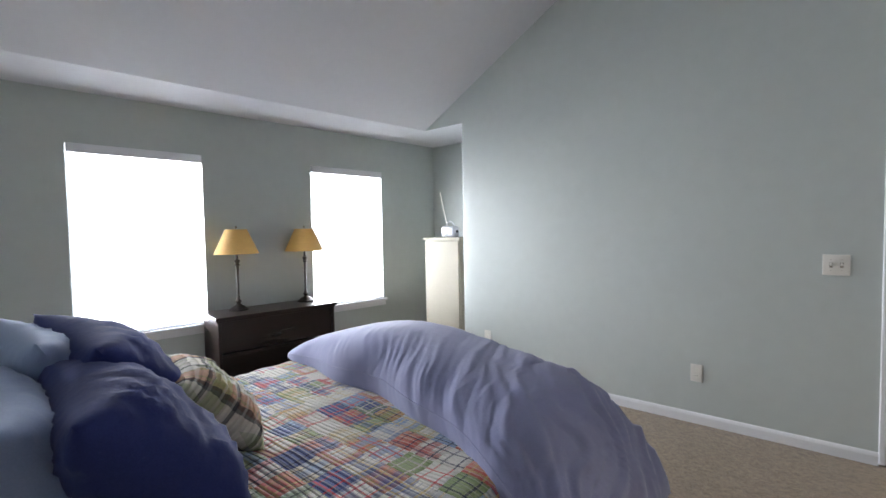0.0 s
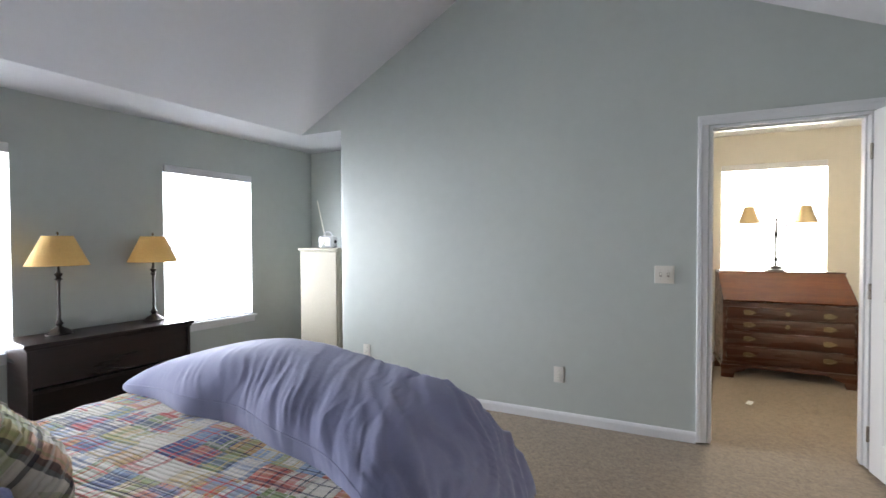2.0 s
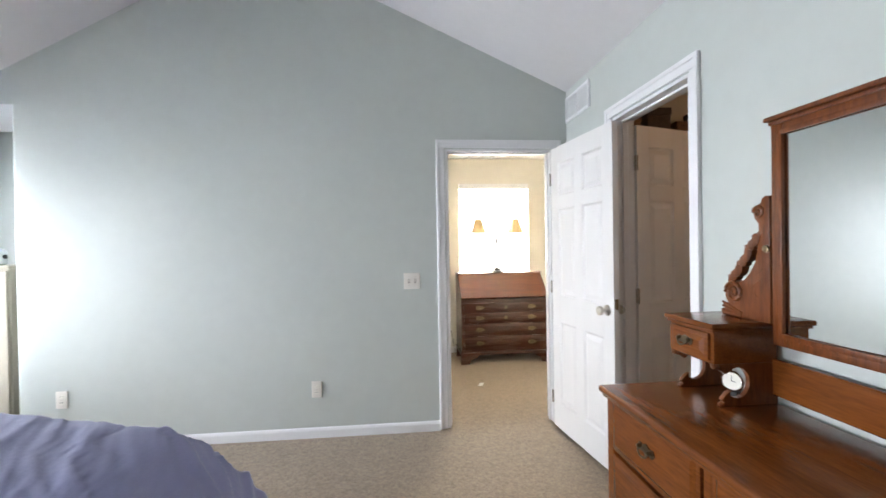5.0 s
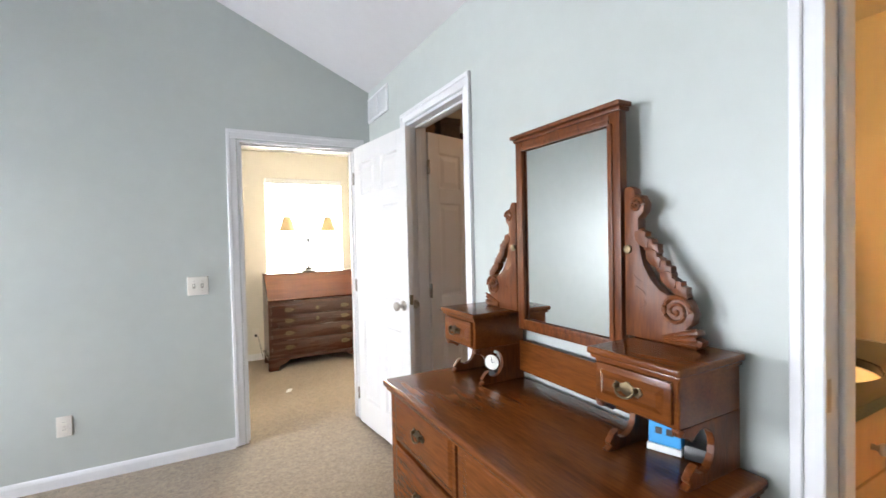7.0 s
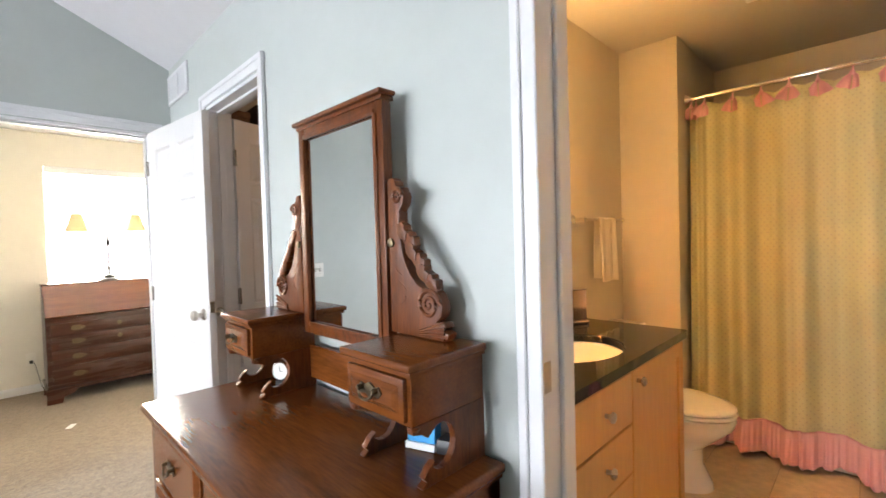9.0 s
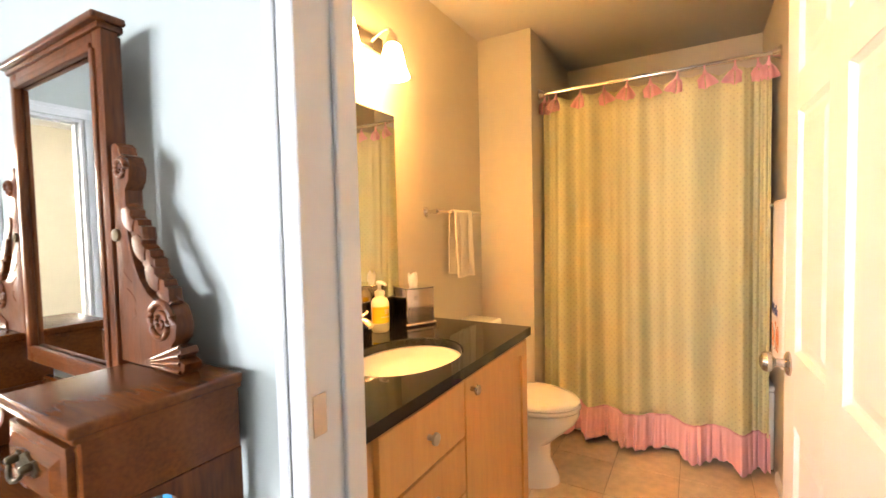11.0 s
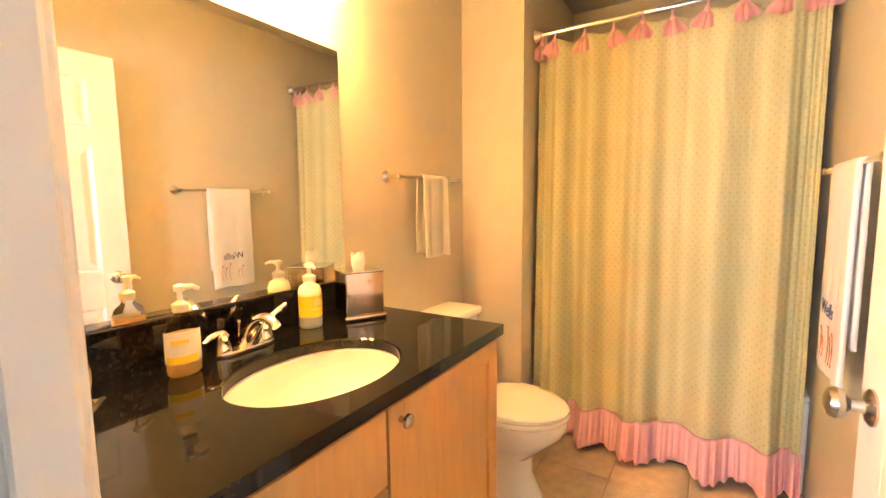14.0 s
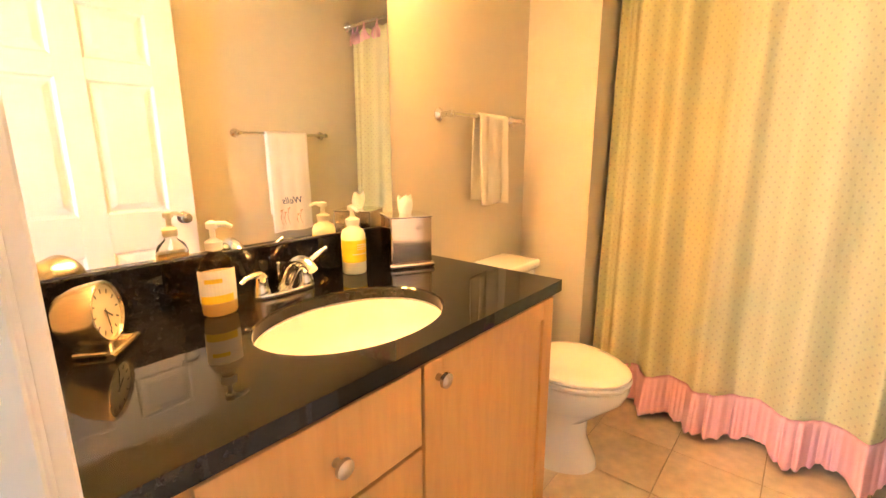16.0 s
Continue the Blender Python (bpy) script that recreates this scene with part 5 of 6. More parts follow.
M_TANSHADE = mat("tan_shade", (0.58, 0.45, 0.25), 0.85, vary=0.06, grain=160, translucent=0.10)
lamp = thing("twin_lamp", pose(2.990, 6.835, FLOOR + DKB + 0.018) @ Matrix.Scale(1.10, 4), "two-armed desk lamp with small tan shades, on the bureau", "lamp")
part("base", lathe(bm_new(), [(0, 0), (0.075, 0), (0.075, 0.012), (0.05, 0.022), (0.045, 0.040), (0.020, 0.052), (0, 0.054)], 24), M_BRONZE, lamp)
part("stem", lathe(bm_new(), [(0.012, 0.05), (0.008, 0.08), (0.018, 0.10), (0.007, 0.13), (0.009, 0.30), (0.020, 0.33), (0.010, 0.35), (0.008, 0.46), (0.010, 0.475), (0, 0.49)], 14), M_BRONZE, lamp)
for s in (-1, 1):
    part("arm", tube(bm_new(), curve_pts(lambda t: (s * 0.205 * t, -0.02 * t, 0.33 + 0.05 * math.sin(math.pi * t) + 0.10 * t), 0, 1, 14), 0.006, 8), M_BRONZE, lamp)
    sh = lathe(bm_new(), [(0.082, 0.43), (0.083, 0.43), (0.036, 0.585), (0.035, 0.585)], 28, Matrix.Translation((s * 0.208, -0.02, 0)))
    bmesh.ops.delete(sh, geom=[f for f in sh.faces if len(f.verts) > 6], context="FACES_ONLY")
    part("shade", sh, M_TANSHADE, lamp, "small tan bell shade")

scrap = box(bm_new(), -0.02, 0.02, -0.045, 0.045, 0.0, 0.003, 0.001)
solo("paper_scrap", scrap, M_PAPER, "torn scrap of white paper on the carpet", "paper", m=pose(2.57, 5.746, FLOOR + 0.002, 0, 0, -24), smooth=False)
base_plug = thing("wall_outlet", pose(2.41, STUDY_N, 0.30), "dark plug and cable beside the bureau", "wall outlet")
part("cover", box(bm_new(), -0.036, 0.036, -0.006, 0.0, -0.058, 0.058, 0.003), M_PLASTIC, base_plug, smooth=False)
part("plug", box(bm_new(), -0.014, 0.014, -0.032, -0.006, -0.038, -0.010, 0.004), M_BLACK, base_plug)
part("cable", tube(bm_new(), curve_pts(lambda t: (0.02 + 0.05 * t, -0.03 - 0.03 * math.sin(3 * t), -0.03 - 0.26 * t), 0, 1, 10), 0.003, 6), M_BLACK, base_plug)

# ---------------------------------------------------------------- closet
shelf = thing("closet_shelf", pose(4.0, 4.55, FLOOR), "white closet shelf crowded with boxes", "shelf")
part("board", box(bm_new(), -0.80, 0.98, -0.20, 0.19, 1.965, 1.985, 0.003), M_TRIM, shelf, smooth=False)
for x in (-0.75, 0.1, 0.9):
    part("support", prism(bm_new(), [(0.185, 1.964), (-0.15, 1.964), (0.185, 1.72)], x, x + 0.012, "yz", 0.002), M_TRIM, shelf, smooth=False)
M_BASKET = mat("brown_card", (0.16, 0.085, 0.045), 0.8, vary=0.3, grain=40, bump=0.3, bump_scale=120)
M_DARKCARD = mat("dark_card", (0.06, 0.04, 0.035), 0.7, vary=0.3, grain=40)
for k, (x, w, h, ma, lb) in enumerate(((3.32, 0.20, 0.20, M_BASKET, "brown woven basket on the closet shelf"), (3.56, 0.16, 0.26, M_DARKCARD, "dark card box on the closet shelf"), (3.76, 0.18, 0.17, M_BASKET, "brown card box on the closet shelf"), (3.99, 0.20, 0.28, M_DARKCARD, "tall dark box on the closet shelf"), (4.24, 0.22, 0.20, M_BASKET, "brown card box on the closet shelf"), (4.52, 0.22, 0.24, M_DARKCARD, "dark card box on the closet shelf"))):
    bx = thing("storage_box", pose(x, 4.50, FLOOR + 1.985, 0, 0, 3 * (-1) ** k), lb, "box", "boxes on the closet shelf")
    part("carton", box(bm_new(), -w / 2, w / 2, -0.12, 0.12, 0, h * 0.8, 0.006, 2), ma, bx, smooth=False)
    part("lid", box(bm_new(), -w / 2 - 0.004, w / 2 + 0.004, -0.125, 0.125, h * 0.8, h, 0.006, 2), ma, bx, smooth=False)

# ---------------------------------------------------------------- bathroom
CT, CF, CR, CL = 0.890, 2.060, 4.325, BATH_W + 0.010    # counter: top, front edge, right end, left end
VF = CF + 0.028                                          # face of the vanity
SX, SY, SA, SB = 3.762, 2.300, 0.230, 0.174             # basin


def ring(n, a, b, z):
    return [(SX + a * math.cos(2 * math.pi * k / n), SY + b * math.sin(2 * math.pi * k / n), z) for k in range(n)]


def countertop():
    """A slab with an oval cut for the basin."""
    n = 64
    bm = bm_new()

    def rim(k):
        """The point of the slab's edge that lies in the direction of step k."""
        a = 2 * math.pi * k / n
        c, s = math.cos(a), math.sin(a)
        reach = min((CR - SX) / c if c > 1e-6 else (CL - SX) / c if c < -1e-6 else 1e9, (BATH_N - 0.002 - SY) / s if s > 1e-6 else (CF - SY) / s if s < -1e-6 else 1e9)
        return (SX + c * reach, SY + s * reach)
    levels = []
    for z, grow in ((CT, 0.004), (CT - 0.004, 0.0), (CT - 0.030, 0.0)):
        levels.append([bm.verts.new(p) for p in ring(n, SA + grow, SB + grow, z)])
    outer = [bm.verts.new((*rim(k), CT)) for k in range(n)]
    corners = [(CR, BATH_N - 0.002), (CL, BATH_N - 0.002), (CL, CF), (CR, CF)]
    for a, b in ((0, 1), (1, 2)):
        for k in range(n):
            j = (k + 1) % n
            bm.faces.new([levels[a][k], levels[a][j], levels[b][j], levels[b][k]])
    for k in range(n):
        j = (k + 1) % n
        p, q = outer[k].co, outer[j].co
        mid = [c for c in corners if (abs(p.x - c[0]) < 1e-4 and abs(q.y - c[1]) < 1e-4) or (abs(q.x - c[0]) < 1e-4 and abs(p.y - c[1]) < 1e-4)]
        extra = []
        if mid and (Vector((p.x, p.y)) - Vector(mid[0])).length > 1e-4 and (Vector((q.x, q.y)) - Vector(mid[0])).length > 1e-4 and abs(p.x - q.x) > 1e-4 and abs(p.y - q.y) > 1e-4:
            extra = [bm.verts.new((*mid[0], CT))]
        bm.faces.new([levels[0][k], outer[k], *extra, outer[j], levels[0][j]])
    bmesh.ops.recalc_face_normals(bm, faces=bm.faces)
    top_face = [f for f in bm.faces if abs(f.normal.z) > 0.9]
    for f in top_face:
        if f.normal.z < 0:
            f.normal_flip()
    return bm


counter = solo("countertop", countertop(), M_GRANITE, "polished black granite countertop with an oval basin cut", "countertop")
for x0, x1, y0, y1 in ((CL, CR, CF, CF + 0.003), (CR - 0.003, CR, CF + 0.003, BATH_N - 0.002)):
    part("edge", box(bm_new(), x0, x1, y0, y1, CT - 0.034, CT - 0.0004), M_GRANITE, counter, smooth=False)
part("underside", box(bm_new(), CL, SX - SA - 0.03, CF + 0.003, BATH_N - 0.002, CT - 0.030, CT - 0.012), M_GRANITE, counter, smooth=False)
part("underside", box(bm_new(), SX + SA + 0.03, CR - 0.003, CF + 0.003, BATH_N - 0.002, CT - 0.030, CT - 0.012), M_GRANITE, counter, smooth=False)
part("backsplash", box(bm_new(), CL, 4.205, BATH_N - 0.022, BATH_N - 0.001, CT, CT + 0.115, 0.002), M_GRANITE, counter, "black granite upstand", smooth=False)

basin = thing("sink", pose(0, 0, 0), "white oval undermount basin in the granite top", "sink")
bm = bm_new()
n = 56
prof = [(1.03, 0.0), (0.985, -0.004), (0.965, -0.030), (0.90, -0.075), (0.74, -0.115), (0.45, -0.138), (0.12, -0.146)]
rings = [[bm.verts.new(p) for p in ring(n, SA * f, SB * f, CT - 0.031 + z)] for f, z in prof]
for a, b in zip(rings, rings[1:]):
    for k in range(n):
        bm.faces.new([a[k], a[(k + 1) % n], b[(k + 1) % n], b[k]])
bm.faces.new(rings[-1])
bmesh.ops.recalc_face_normals(bm, faces=bm.faces)
for f in bm.faces:
    if f.normal.z < 0:
        f.normal_flip()
part("bowl", bm, M_PORCELAIN, basin)
part("drain", lathe(bm_new(), [(0.0, 0.0), (0.022, 0.0), (0.022, 0.004), (0.014, 0.005), (0, 0.003)], 20, Matrix.Translation((SX, SY, CT - 0.1775))), M_CHROME, basin, "chrome drain")

van = thing("vanity", pose(0, 0, 0), "maple vanity with shaker doors and drawers", "vanity cabinet")
part("carcass", box(bm_new(), CL + 0.002, CR - 0.022, VF, BATH_N - 0.003, 0.10, CT - 0.2, 0.002), M_MAPLE, van, smooth=False)
part("front_frame", box(bm_new(), CL + 0.002, CR - 0.022, VF, VF + 0.02, CT - 0.2, CT - 0.031, 0.001), M_MAPLE, van, smooth=False)
part("end_panel", box(bm_new(), CR - 0.040, CR - 0.018, VF - 0.002, BATH_N - 0.003, 0.0, CT - 0.031, 0.002), M_MAPLE, van, smooth=False)
part("toe_kick", box(bm_new(), CL + 0.002, CR - 0.042, VF + 0.06, VF + 0.075, 0.0, 0.10), M_MAPLE, van, smooth=False)


def shaker(name, x0, x1, z0, z1, rail, knob):
    y = VF - 0.020
    bm, bars = bm_new(), []
    if rail:
        for a, b, c, d in ((x0, x0 + rail, z0, z1), (x1 - rail, x1, z0, z1), (x0 + rail, x1 - rail, z0, z0 + rail), (x0 + rail, x1 - rail, z1 - rail, z1)):
            bars.append(box(bm_new(), a, b, y, VF - 0.001, c, d, 0.0015))
        box(bm, x0 + rail - 0.003, x1 - rail + 0.003, y + 0.009, VF - 0.002, z0 + rail - 0.003, z1 - rail + 0.003)
    else:
        box(bm, x0, x1, y, VF - 0.001, z0, z1, 0.003, 2)
    d = part(name, bm, M_MAPLE, van, smooth=False)
    for i, bar in enumerate(bars):
        part("stile" if i < 2 else "rail", bar, M_MAPLE, d, smooth=False)
    k = lathe(bm_new(), [(0, 0), (0.008, 0), (0.007, 0.010), (0.009, 0.014), (0.017, 0.020), (0.016, 0.027), (0.008, 0.031), (0, 0.032)], 20, Matrix.Translation((knob[0], y, knob[1])) @ Matrix.Rotation(radians(90), 4, "X"))
    part("knob", k, M_NICKEL, d, "round satin nickel knob")


shaker("door", 3.741, 4.292, 0.115, 0.845, 0.055, (3.780, 0.806))
for z0, z1 in ((0.115, 0.333), (0.341, 0.500), (0.508, 0.667), (0.675, 0.845)):
    shaker("drawer", 3.324, 3.732, z0, z1, 0, (3.528, (z0 + z1) / 2))

# wall mirror, frameless
bath_mirror = thing("wall_mirror", pose(0, 0, 0), "large frameless mirror standing on the granite upstand", "mirror")
part("glass", box(bm_new(), CL + 0.004, 4.226, BATH_N - 0.007, BATH_N - 0.001, CT + 0.117, 1.828), M_BATHMIRROR, bath_mirror, smooth=False)

# light bar with three bells
fix = thing("vanity_light", pose(3.782, BATH_N, 2.106), "nickel light bar with three lit frosted glass bells", "light fixture")
part("back_plate", box(bm_new(), -0.36, 0.36, -0.022, 0.0, -0.035, 0.035, 0.008, 3), M_NICKEL, fix)
for x in (-0.285, 0.0, 0.285):
    part("arm", tube(bm_new(), curve_pts(lambda t: (x, -0.02 - 0.105 * math.sin(t), 0.03 * math.sin(2 * t) + 0.002), 0, math.pi / 2, 10), 0.007, 10), M_NICKEL, fix)
    part("cup", lathe(bm_new(), [(0.0, 0.012), (0.014, 0.012), (0.024, -0.004), (0.026, -0.030), (0.020, -0.032)], 20, Matrix.Translation((x, -0.125, -0.005))), M_NICKEL, fix)
    sh = lathe(bm_new(), [(0.022, -0.030), (0.034, -0.040), (0.044, -0.075), (0.052, -0.120), (0.068, -0.165), (0.066, -0.166), (0.048, -0.118)], 28, Matrix.Translation((x, -0.125, -0.005)))
    bmesh.ops.delete(sh, geom=[f for f in sh.faces if len(f.verts) > 6], context="FACES_ONLY")
    part("bell_shade", sh, M_BULB, fix, "glowing frosted bell")


def towel_bar(name, m, length, label):
    bar = thing(name, m, label, "towel bar", "towel bars")
    for x in (0, length):
        p = lathe(bm_new(), [(0, 0), (0.026, 0), (0.026, 0.006), (0.018, 0.012), (0.010, 0.018), (0.009, 0.050), (0.013, 0.056), (0.013, 0.072), (0.008, 0.076), (0, 0.077)], 20, Matrix.Translation((x, 0, 0)) @ Matrix.Rotation(radians(90), 4, "X"))
        part("post", p, M_CHROME, bar)
    part("rail", tube(bm_new(), [(0, -0.064, 0), (length, -0.064, 0)], 0.008, 12), M_CHROME, bar)
    return bar


def towel(name, m, w, front, back, material, label, folds=2, gather=0.01, r=0.013):
    """Hangs over a bar that runs along local x at the height 0; -y is the front."""
    bm, rows = bm_new(), []
    total = front + back + math.pi * r
    ns, nx = 70, 36
    for i in range(ns + 1):
        s = total * i / ns
        row = []
        for k in range(nx + 1):
            u = k / nx - 0.5
            if s < front:
                y, z, hang = -r, -(front - s), (front - s) / front
                sgn = -1
            elif s < front + math.pi * r:
                a = (s - front) / r
                y, z, hang, sgn = -r * math.cos(a), r * math.sin(a), 0, 0
            else:
                y, z, hang, sgn = r, -(s - front - math.pi * r), (s - front - math.pi * r) / back, 1
            wave = gather * math.sin(u * folds * 6.28 + 1.1) * (0.35 + 0.65 * hang)
            wide = w * (1 - 0.06 * hang * math.sin(3 * u + 1))
            row.append(((u * wide + 0.004 * noise.noise((u * 4, s * 6, 2)), y + sgn * abs(wave) * 0.9 + wave * 0.25 + 0.002 * noise.noise((u * 30, s * 30, 1)), z + 0.004 * math.sin(u * 9) * hang), u * w, s))
        rows.append(row)
    uv_grid(bm, rows)
    bmesh.ops.recalc_face_normals(bm, faces=bm.faces)
    ob = solo(name, bm, material, label, "towel", m=m, sharp=80)
    so = ob.modifiers.new("thickness", "SOLIDIFY")
    so.thickness, so.offset = 0.005, 1
    return ob


towel_bar("towel_bar", pose(4.485, BATH_N, 1.397), 0.52, "chrome towel bar on the wall above the toilet")
towel("hand_towel", pose(4.750, BATH_N - 0.064, 1.399), 0.205, 0.36, 0.34, M_TOWEL, "folded cream hand towel over the chrome bar", 1.0, 0.022)
towel_bar("towel_bar", pose(5.02, BATH_S, 1.378, 0, 0, 180), 0.60, "chrome towel bar behind the bathroom door")
t2 = towel("bath_towel", pose(4.72, BATH_S + 0.064, 1.380, 0, 0, 180), 0.28, 0.62, 0.50, M_WHITETOWEL, "white towel with blue embroidered lettering", 1.5, 0.006, 0.0125)
t2.modifiers["thickness"].thickness, t2.modifiers["thickness"].offset = 0.013, -0.6
M_THREAD = mat("blue_thread", (0.05, 0.07, 0.20), 0.7, vary=0.2, grain=100)
M_ORANGE = mat("orange_thread", (0.55, 0.22, 0.08), 0.7, vary=0.2, grain=100)
txt = bpy.data.curves.new("lettering", "FONT")
txt.body, txt.size, txt.extrude, txt.align_x, txt.shear = "Wells", 0.062, 0.0008, "CENTER", 0.25
tob = bpy.data.objects.new("lettering", txt)
scene.collection.objects.link(tob)
bpy.context.view_layer.update()
letters = bpy.data.meshes.new_from_object(tob.evaluated_get(bpy.context.evaluated_depsgraph_get()))
bpy.data.objects.remove(tob)
letters.materials.clear()
letters.materials.append(M_THREAD)
lt = new("lettering", letters)
lt.parent = t2
lt.matrix_basis = pose(0, -0.026, -0.44, 90, 0, 0)
tagged(lt, "dark blue stitched name")
b = bm_new()
for x, h in ((-0.06, 0.08), (-0.035, 0.055), (0.03, 0.10), (0.055, 0.075), (0.08, 0.09)):
    tube(b, curve_pts(lambda t: (x + 0.012 * math.sin(3 * t), -0.025, -0.575 + h * t), 0, 1, 8), 0.0016, 6)
    for a in range(4):
        tube(b, [(x + 0.012 * math.sin(3), -0.025, -0.575 + h), (x + 0.012 * math.sin(3) + 0.012 * math.cos(a * 0.8), -0.026, -0.575 + h + 0.012 * math.sin(a * 0.8))], 0.0014, 5)
part("flower_stitching", b, M_ORANGE, t2, "orange stitched stems")

# toilet
TX = 4.740
toilet = thing("toilet", pose(TX, -0.030, 0), "white porcelain toilet with a closed lid", "toilet")
part("tank", box(bm_new(), -0.205, 0.205, 2.495, BATH_N + 0.022, 0.395, 0.735, 0.028, 4), M_PORCELAIN, toilet)
part("tank_lid", box(bm_new(), -0.218, 0.218, 2.482, BATH_N + 0.024, 0.735, 0.778, 0.016, 3), M_PORCELAIN, toilet)
part("flush_lever", tube(bm_new(), [(-0.15, 2.49, 0.68), (-0.15, 2.465, 0.68), (-0.08, 2.460, 0.672)], 0.007, 8), M_CHROME, toilet, "chrome flush lever")


def egg(a, n=48):
    """Outline of the seat: round in front, squarer behind."""
    c, s = math.cos(a), math.sin(a)
    y = 0.235 * s if s < 0 else 0.185 * s
    return (0.185 * c * (1 + 0.05 * s), y)


def egg_loft(levels, n=48):
    bm = bm_new()
    rings = []
    for fx, fy, oy, z in levels:
        rings.append([bm.verts.new((egg(2 * math.pi * k / n)[0] * fx, 2.225 + oy + egg(2 * math.pi * k / n)[1] * fy, z)) for k in range(n)])
    for a, b2 in zip(rings, rings[1:]):
        for k in range(n):
            bm.faces.new([a[k], a[(k + 1) % n], b2[(k + 1) % n], b2[k]])
    bm.faces.new(rings[0][::-1])
    bm.faces.new(rings[-1])
    bmesh.ops.recalc_face_normals(bm, faces=bm.faces)
    return bm


part("bowl", egg_loft([(0.68, 0.74, 0.04, 0.0), (0.66, 0.72, 0.04, 0.03), (0.56, 0.62, 0.06, 0.12), (0.58, 0.62, 0.06, 0.20), (0.78, 0.80, 0.03, 0.27), (0.95, 0.96, 0.005, 0.33), (1.0, 1.0, 0.0, 0.37), (0.99, 0.99, 0.0, 0.388), (0.95, 0.95, 0.0, 0.392)]), M_PORCELAIN, toilet)
part("bowl_back", box(bm_new(), -0.10, 0.10, 2.36, 2.66, 0.0, 0.392, 0.03, 3), M_PORCELAIN, toilet)
part("seat", egg_loft([(0.98, 0.98, 0, 0.394), (1.02, 1.02, 0, 0.398), (1.03, 1.03, 0, 0.408), (1.0, 1.0, 0, 0.414)]), M_PORCELAIN, toilet)
part("lid", egg_loft([(0.98, 0.98, 0, 0.416), (1.01, 1.01, 0, 0.420), (1.01, 1.01, 0, 0.430), (0.97, 0.97, 0, 0.438), (0.80, 0.80, 0, 0.443), (0.4, 0.4, 0, 0.446)]), M_PORCELAIN, toilet)

# bath tub and curtain
tub = thing("bath_tub", pose(0, 0, 0), "white bath tub behind the curtain", "bath tub")
part("apron", box(bm_new(), 5.365, 5.425, BATH_S + 0.002, STUB_Y - 0.002, 0.0, 0.42, 0.015, 3), M_PORCELAIN, tub)
part("rim", box(bm_new(), 5.365, TUB_E - 0.002, BATH_S + 0.002, STUB_Y - 0.002, 0.42, 0.45, 0.010, 3), M_PORCELAIN, tub)
RX, RZ = 5.303, 2.136
rod = thing("curtain_rod", pose(RX, BATH_S, RZ), "chrome shower curtain rod between the walls", "curtain rod")
RL = STUB_Y - BATH_S
part("pole", tube(bm_new(), [(0, 0.01, 0), (0, RL - 0.01, 0)], 0.0125, 16), M_CHROME, rod)
for y, s in ((0, 1), (RL, -1)):
    part("flange", lathe(bm_new(), [(0, 0), (0.034, 0), (0.034, 0.006), (0.026, 0.014), (0.018, 0.034), (0.014, 0.036)], 24, Matrix.Translation((0, y, 0)) @ Matrix.Rotation(radians(-90 * s), 4, "X")), M_CHROME, rod)

CY0, CY1 = BATH_S + 0.035, STUB_Y - 0.020
TIES = [0.015, 0.045, 0.135, 0.245, 0.36, 0.47, 0.575, 0.68, 0.80, 0.925, 0.965, 0.992]


def pleat(u, z):
    """How far the curtain stands out towards the room."""
    h = 1 - (z - 0.2) / 1.85
    k = 0.044 * math.sin(u * 33 + 1.6 * math.sin(u * 7)) + 0.010 * math.sin(u * 67 + 2 + h + 2 * math.sin(u * 11)) + 0.010 * math.sin(u * 14 + 2.5 * h)
    edge = 0.006 * math.sin(u * 150) * max(0, 1 - 9 * min(abs(u - 0.96), 0.2)) + 0.010 * math.sin(u * 230) * max(0, 1 - 12 * min(abs(u - 0.03), 0.2))
    return k * (0.55 + 0.45 * h) + edge - 0.035 * h


def curtain_top(u):
    near = min(abs(u - t) for t in TIES)
    return 2.104 - 0.42 * min(near, 0.055)


bm, rows = bm_new(), []
nu, nz = 300, 44
for i in range(nz + 1):
    f = i / nz
    row = []
    for k in range(nu + 1):
        u = k / nu
        z = 0.20 + (curtain_top(u) - 0.20) * f
        row.append(((RX + 0.012 + pleat(u, z) + 0.002 * noise.noise((u * 60, z * 8, 0)), CY0 + (CY1 - CY0) * u, z), u * 1.6, z))
    rows.append(row)
uv_grid(bm, rows)
bmesh.ops.recalc_face_normals(bm, faces=bm.faces)
curtain = solo("shower_curtain", bm, M_CURTAIN, "sage dotted shower curtain with a pink ruffle and bows", "shower curtain", sharp=80)
so = curtain.modifiers.new("thickness", "SOLIDIFY")
so.thickness = 0.0015
bm, rows = bm_new(), []
for i in range(13):
    f = i / 12
    row = []
    for k in range(521):
        u = k / 520
        z = 0.222 - 0.180 * f - (0.012 * math.sin(u * 31) + 0.008 * math.sin(u * 88 + 1.5 * math.sin(u * 31))) * f
        flare = (0.015 * math.sin(u * 142 + 2.4 * math.sin(u * 23)) + 0.012 * math.sin(u * 88 + 1.5 * math.sin(u * 31)) + 0.004 * math.sin(u * 330)) * (0.18 + 0.82 * f ** 0.7)
        row.append(((RX + 0.006 + pleat(u, z) * (1 + 0.4 * f) + flare - 0.022 * f, CY0 - 0.004 + (CY1 - CY0 + 0.008) * u, z), u, z))
    rows.append(row)
uv_grid(bm, rows)
bmesh.ops.recalc_face_normals(bm, faces=bm.faces)
ruf = part("ruffle", bm, M_PINK, curtain, "gathered pink cotton ruffle", sharp=80)
so = ruf.modifiers.new("thickness", "SOLIDIFY")
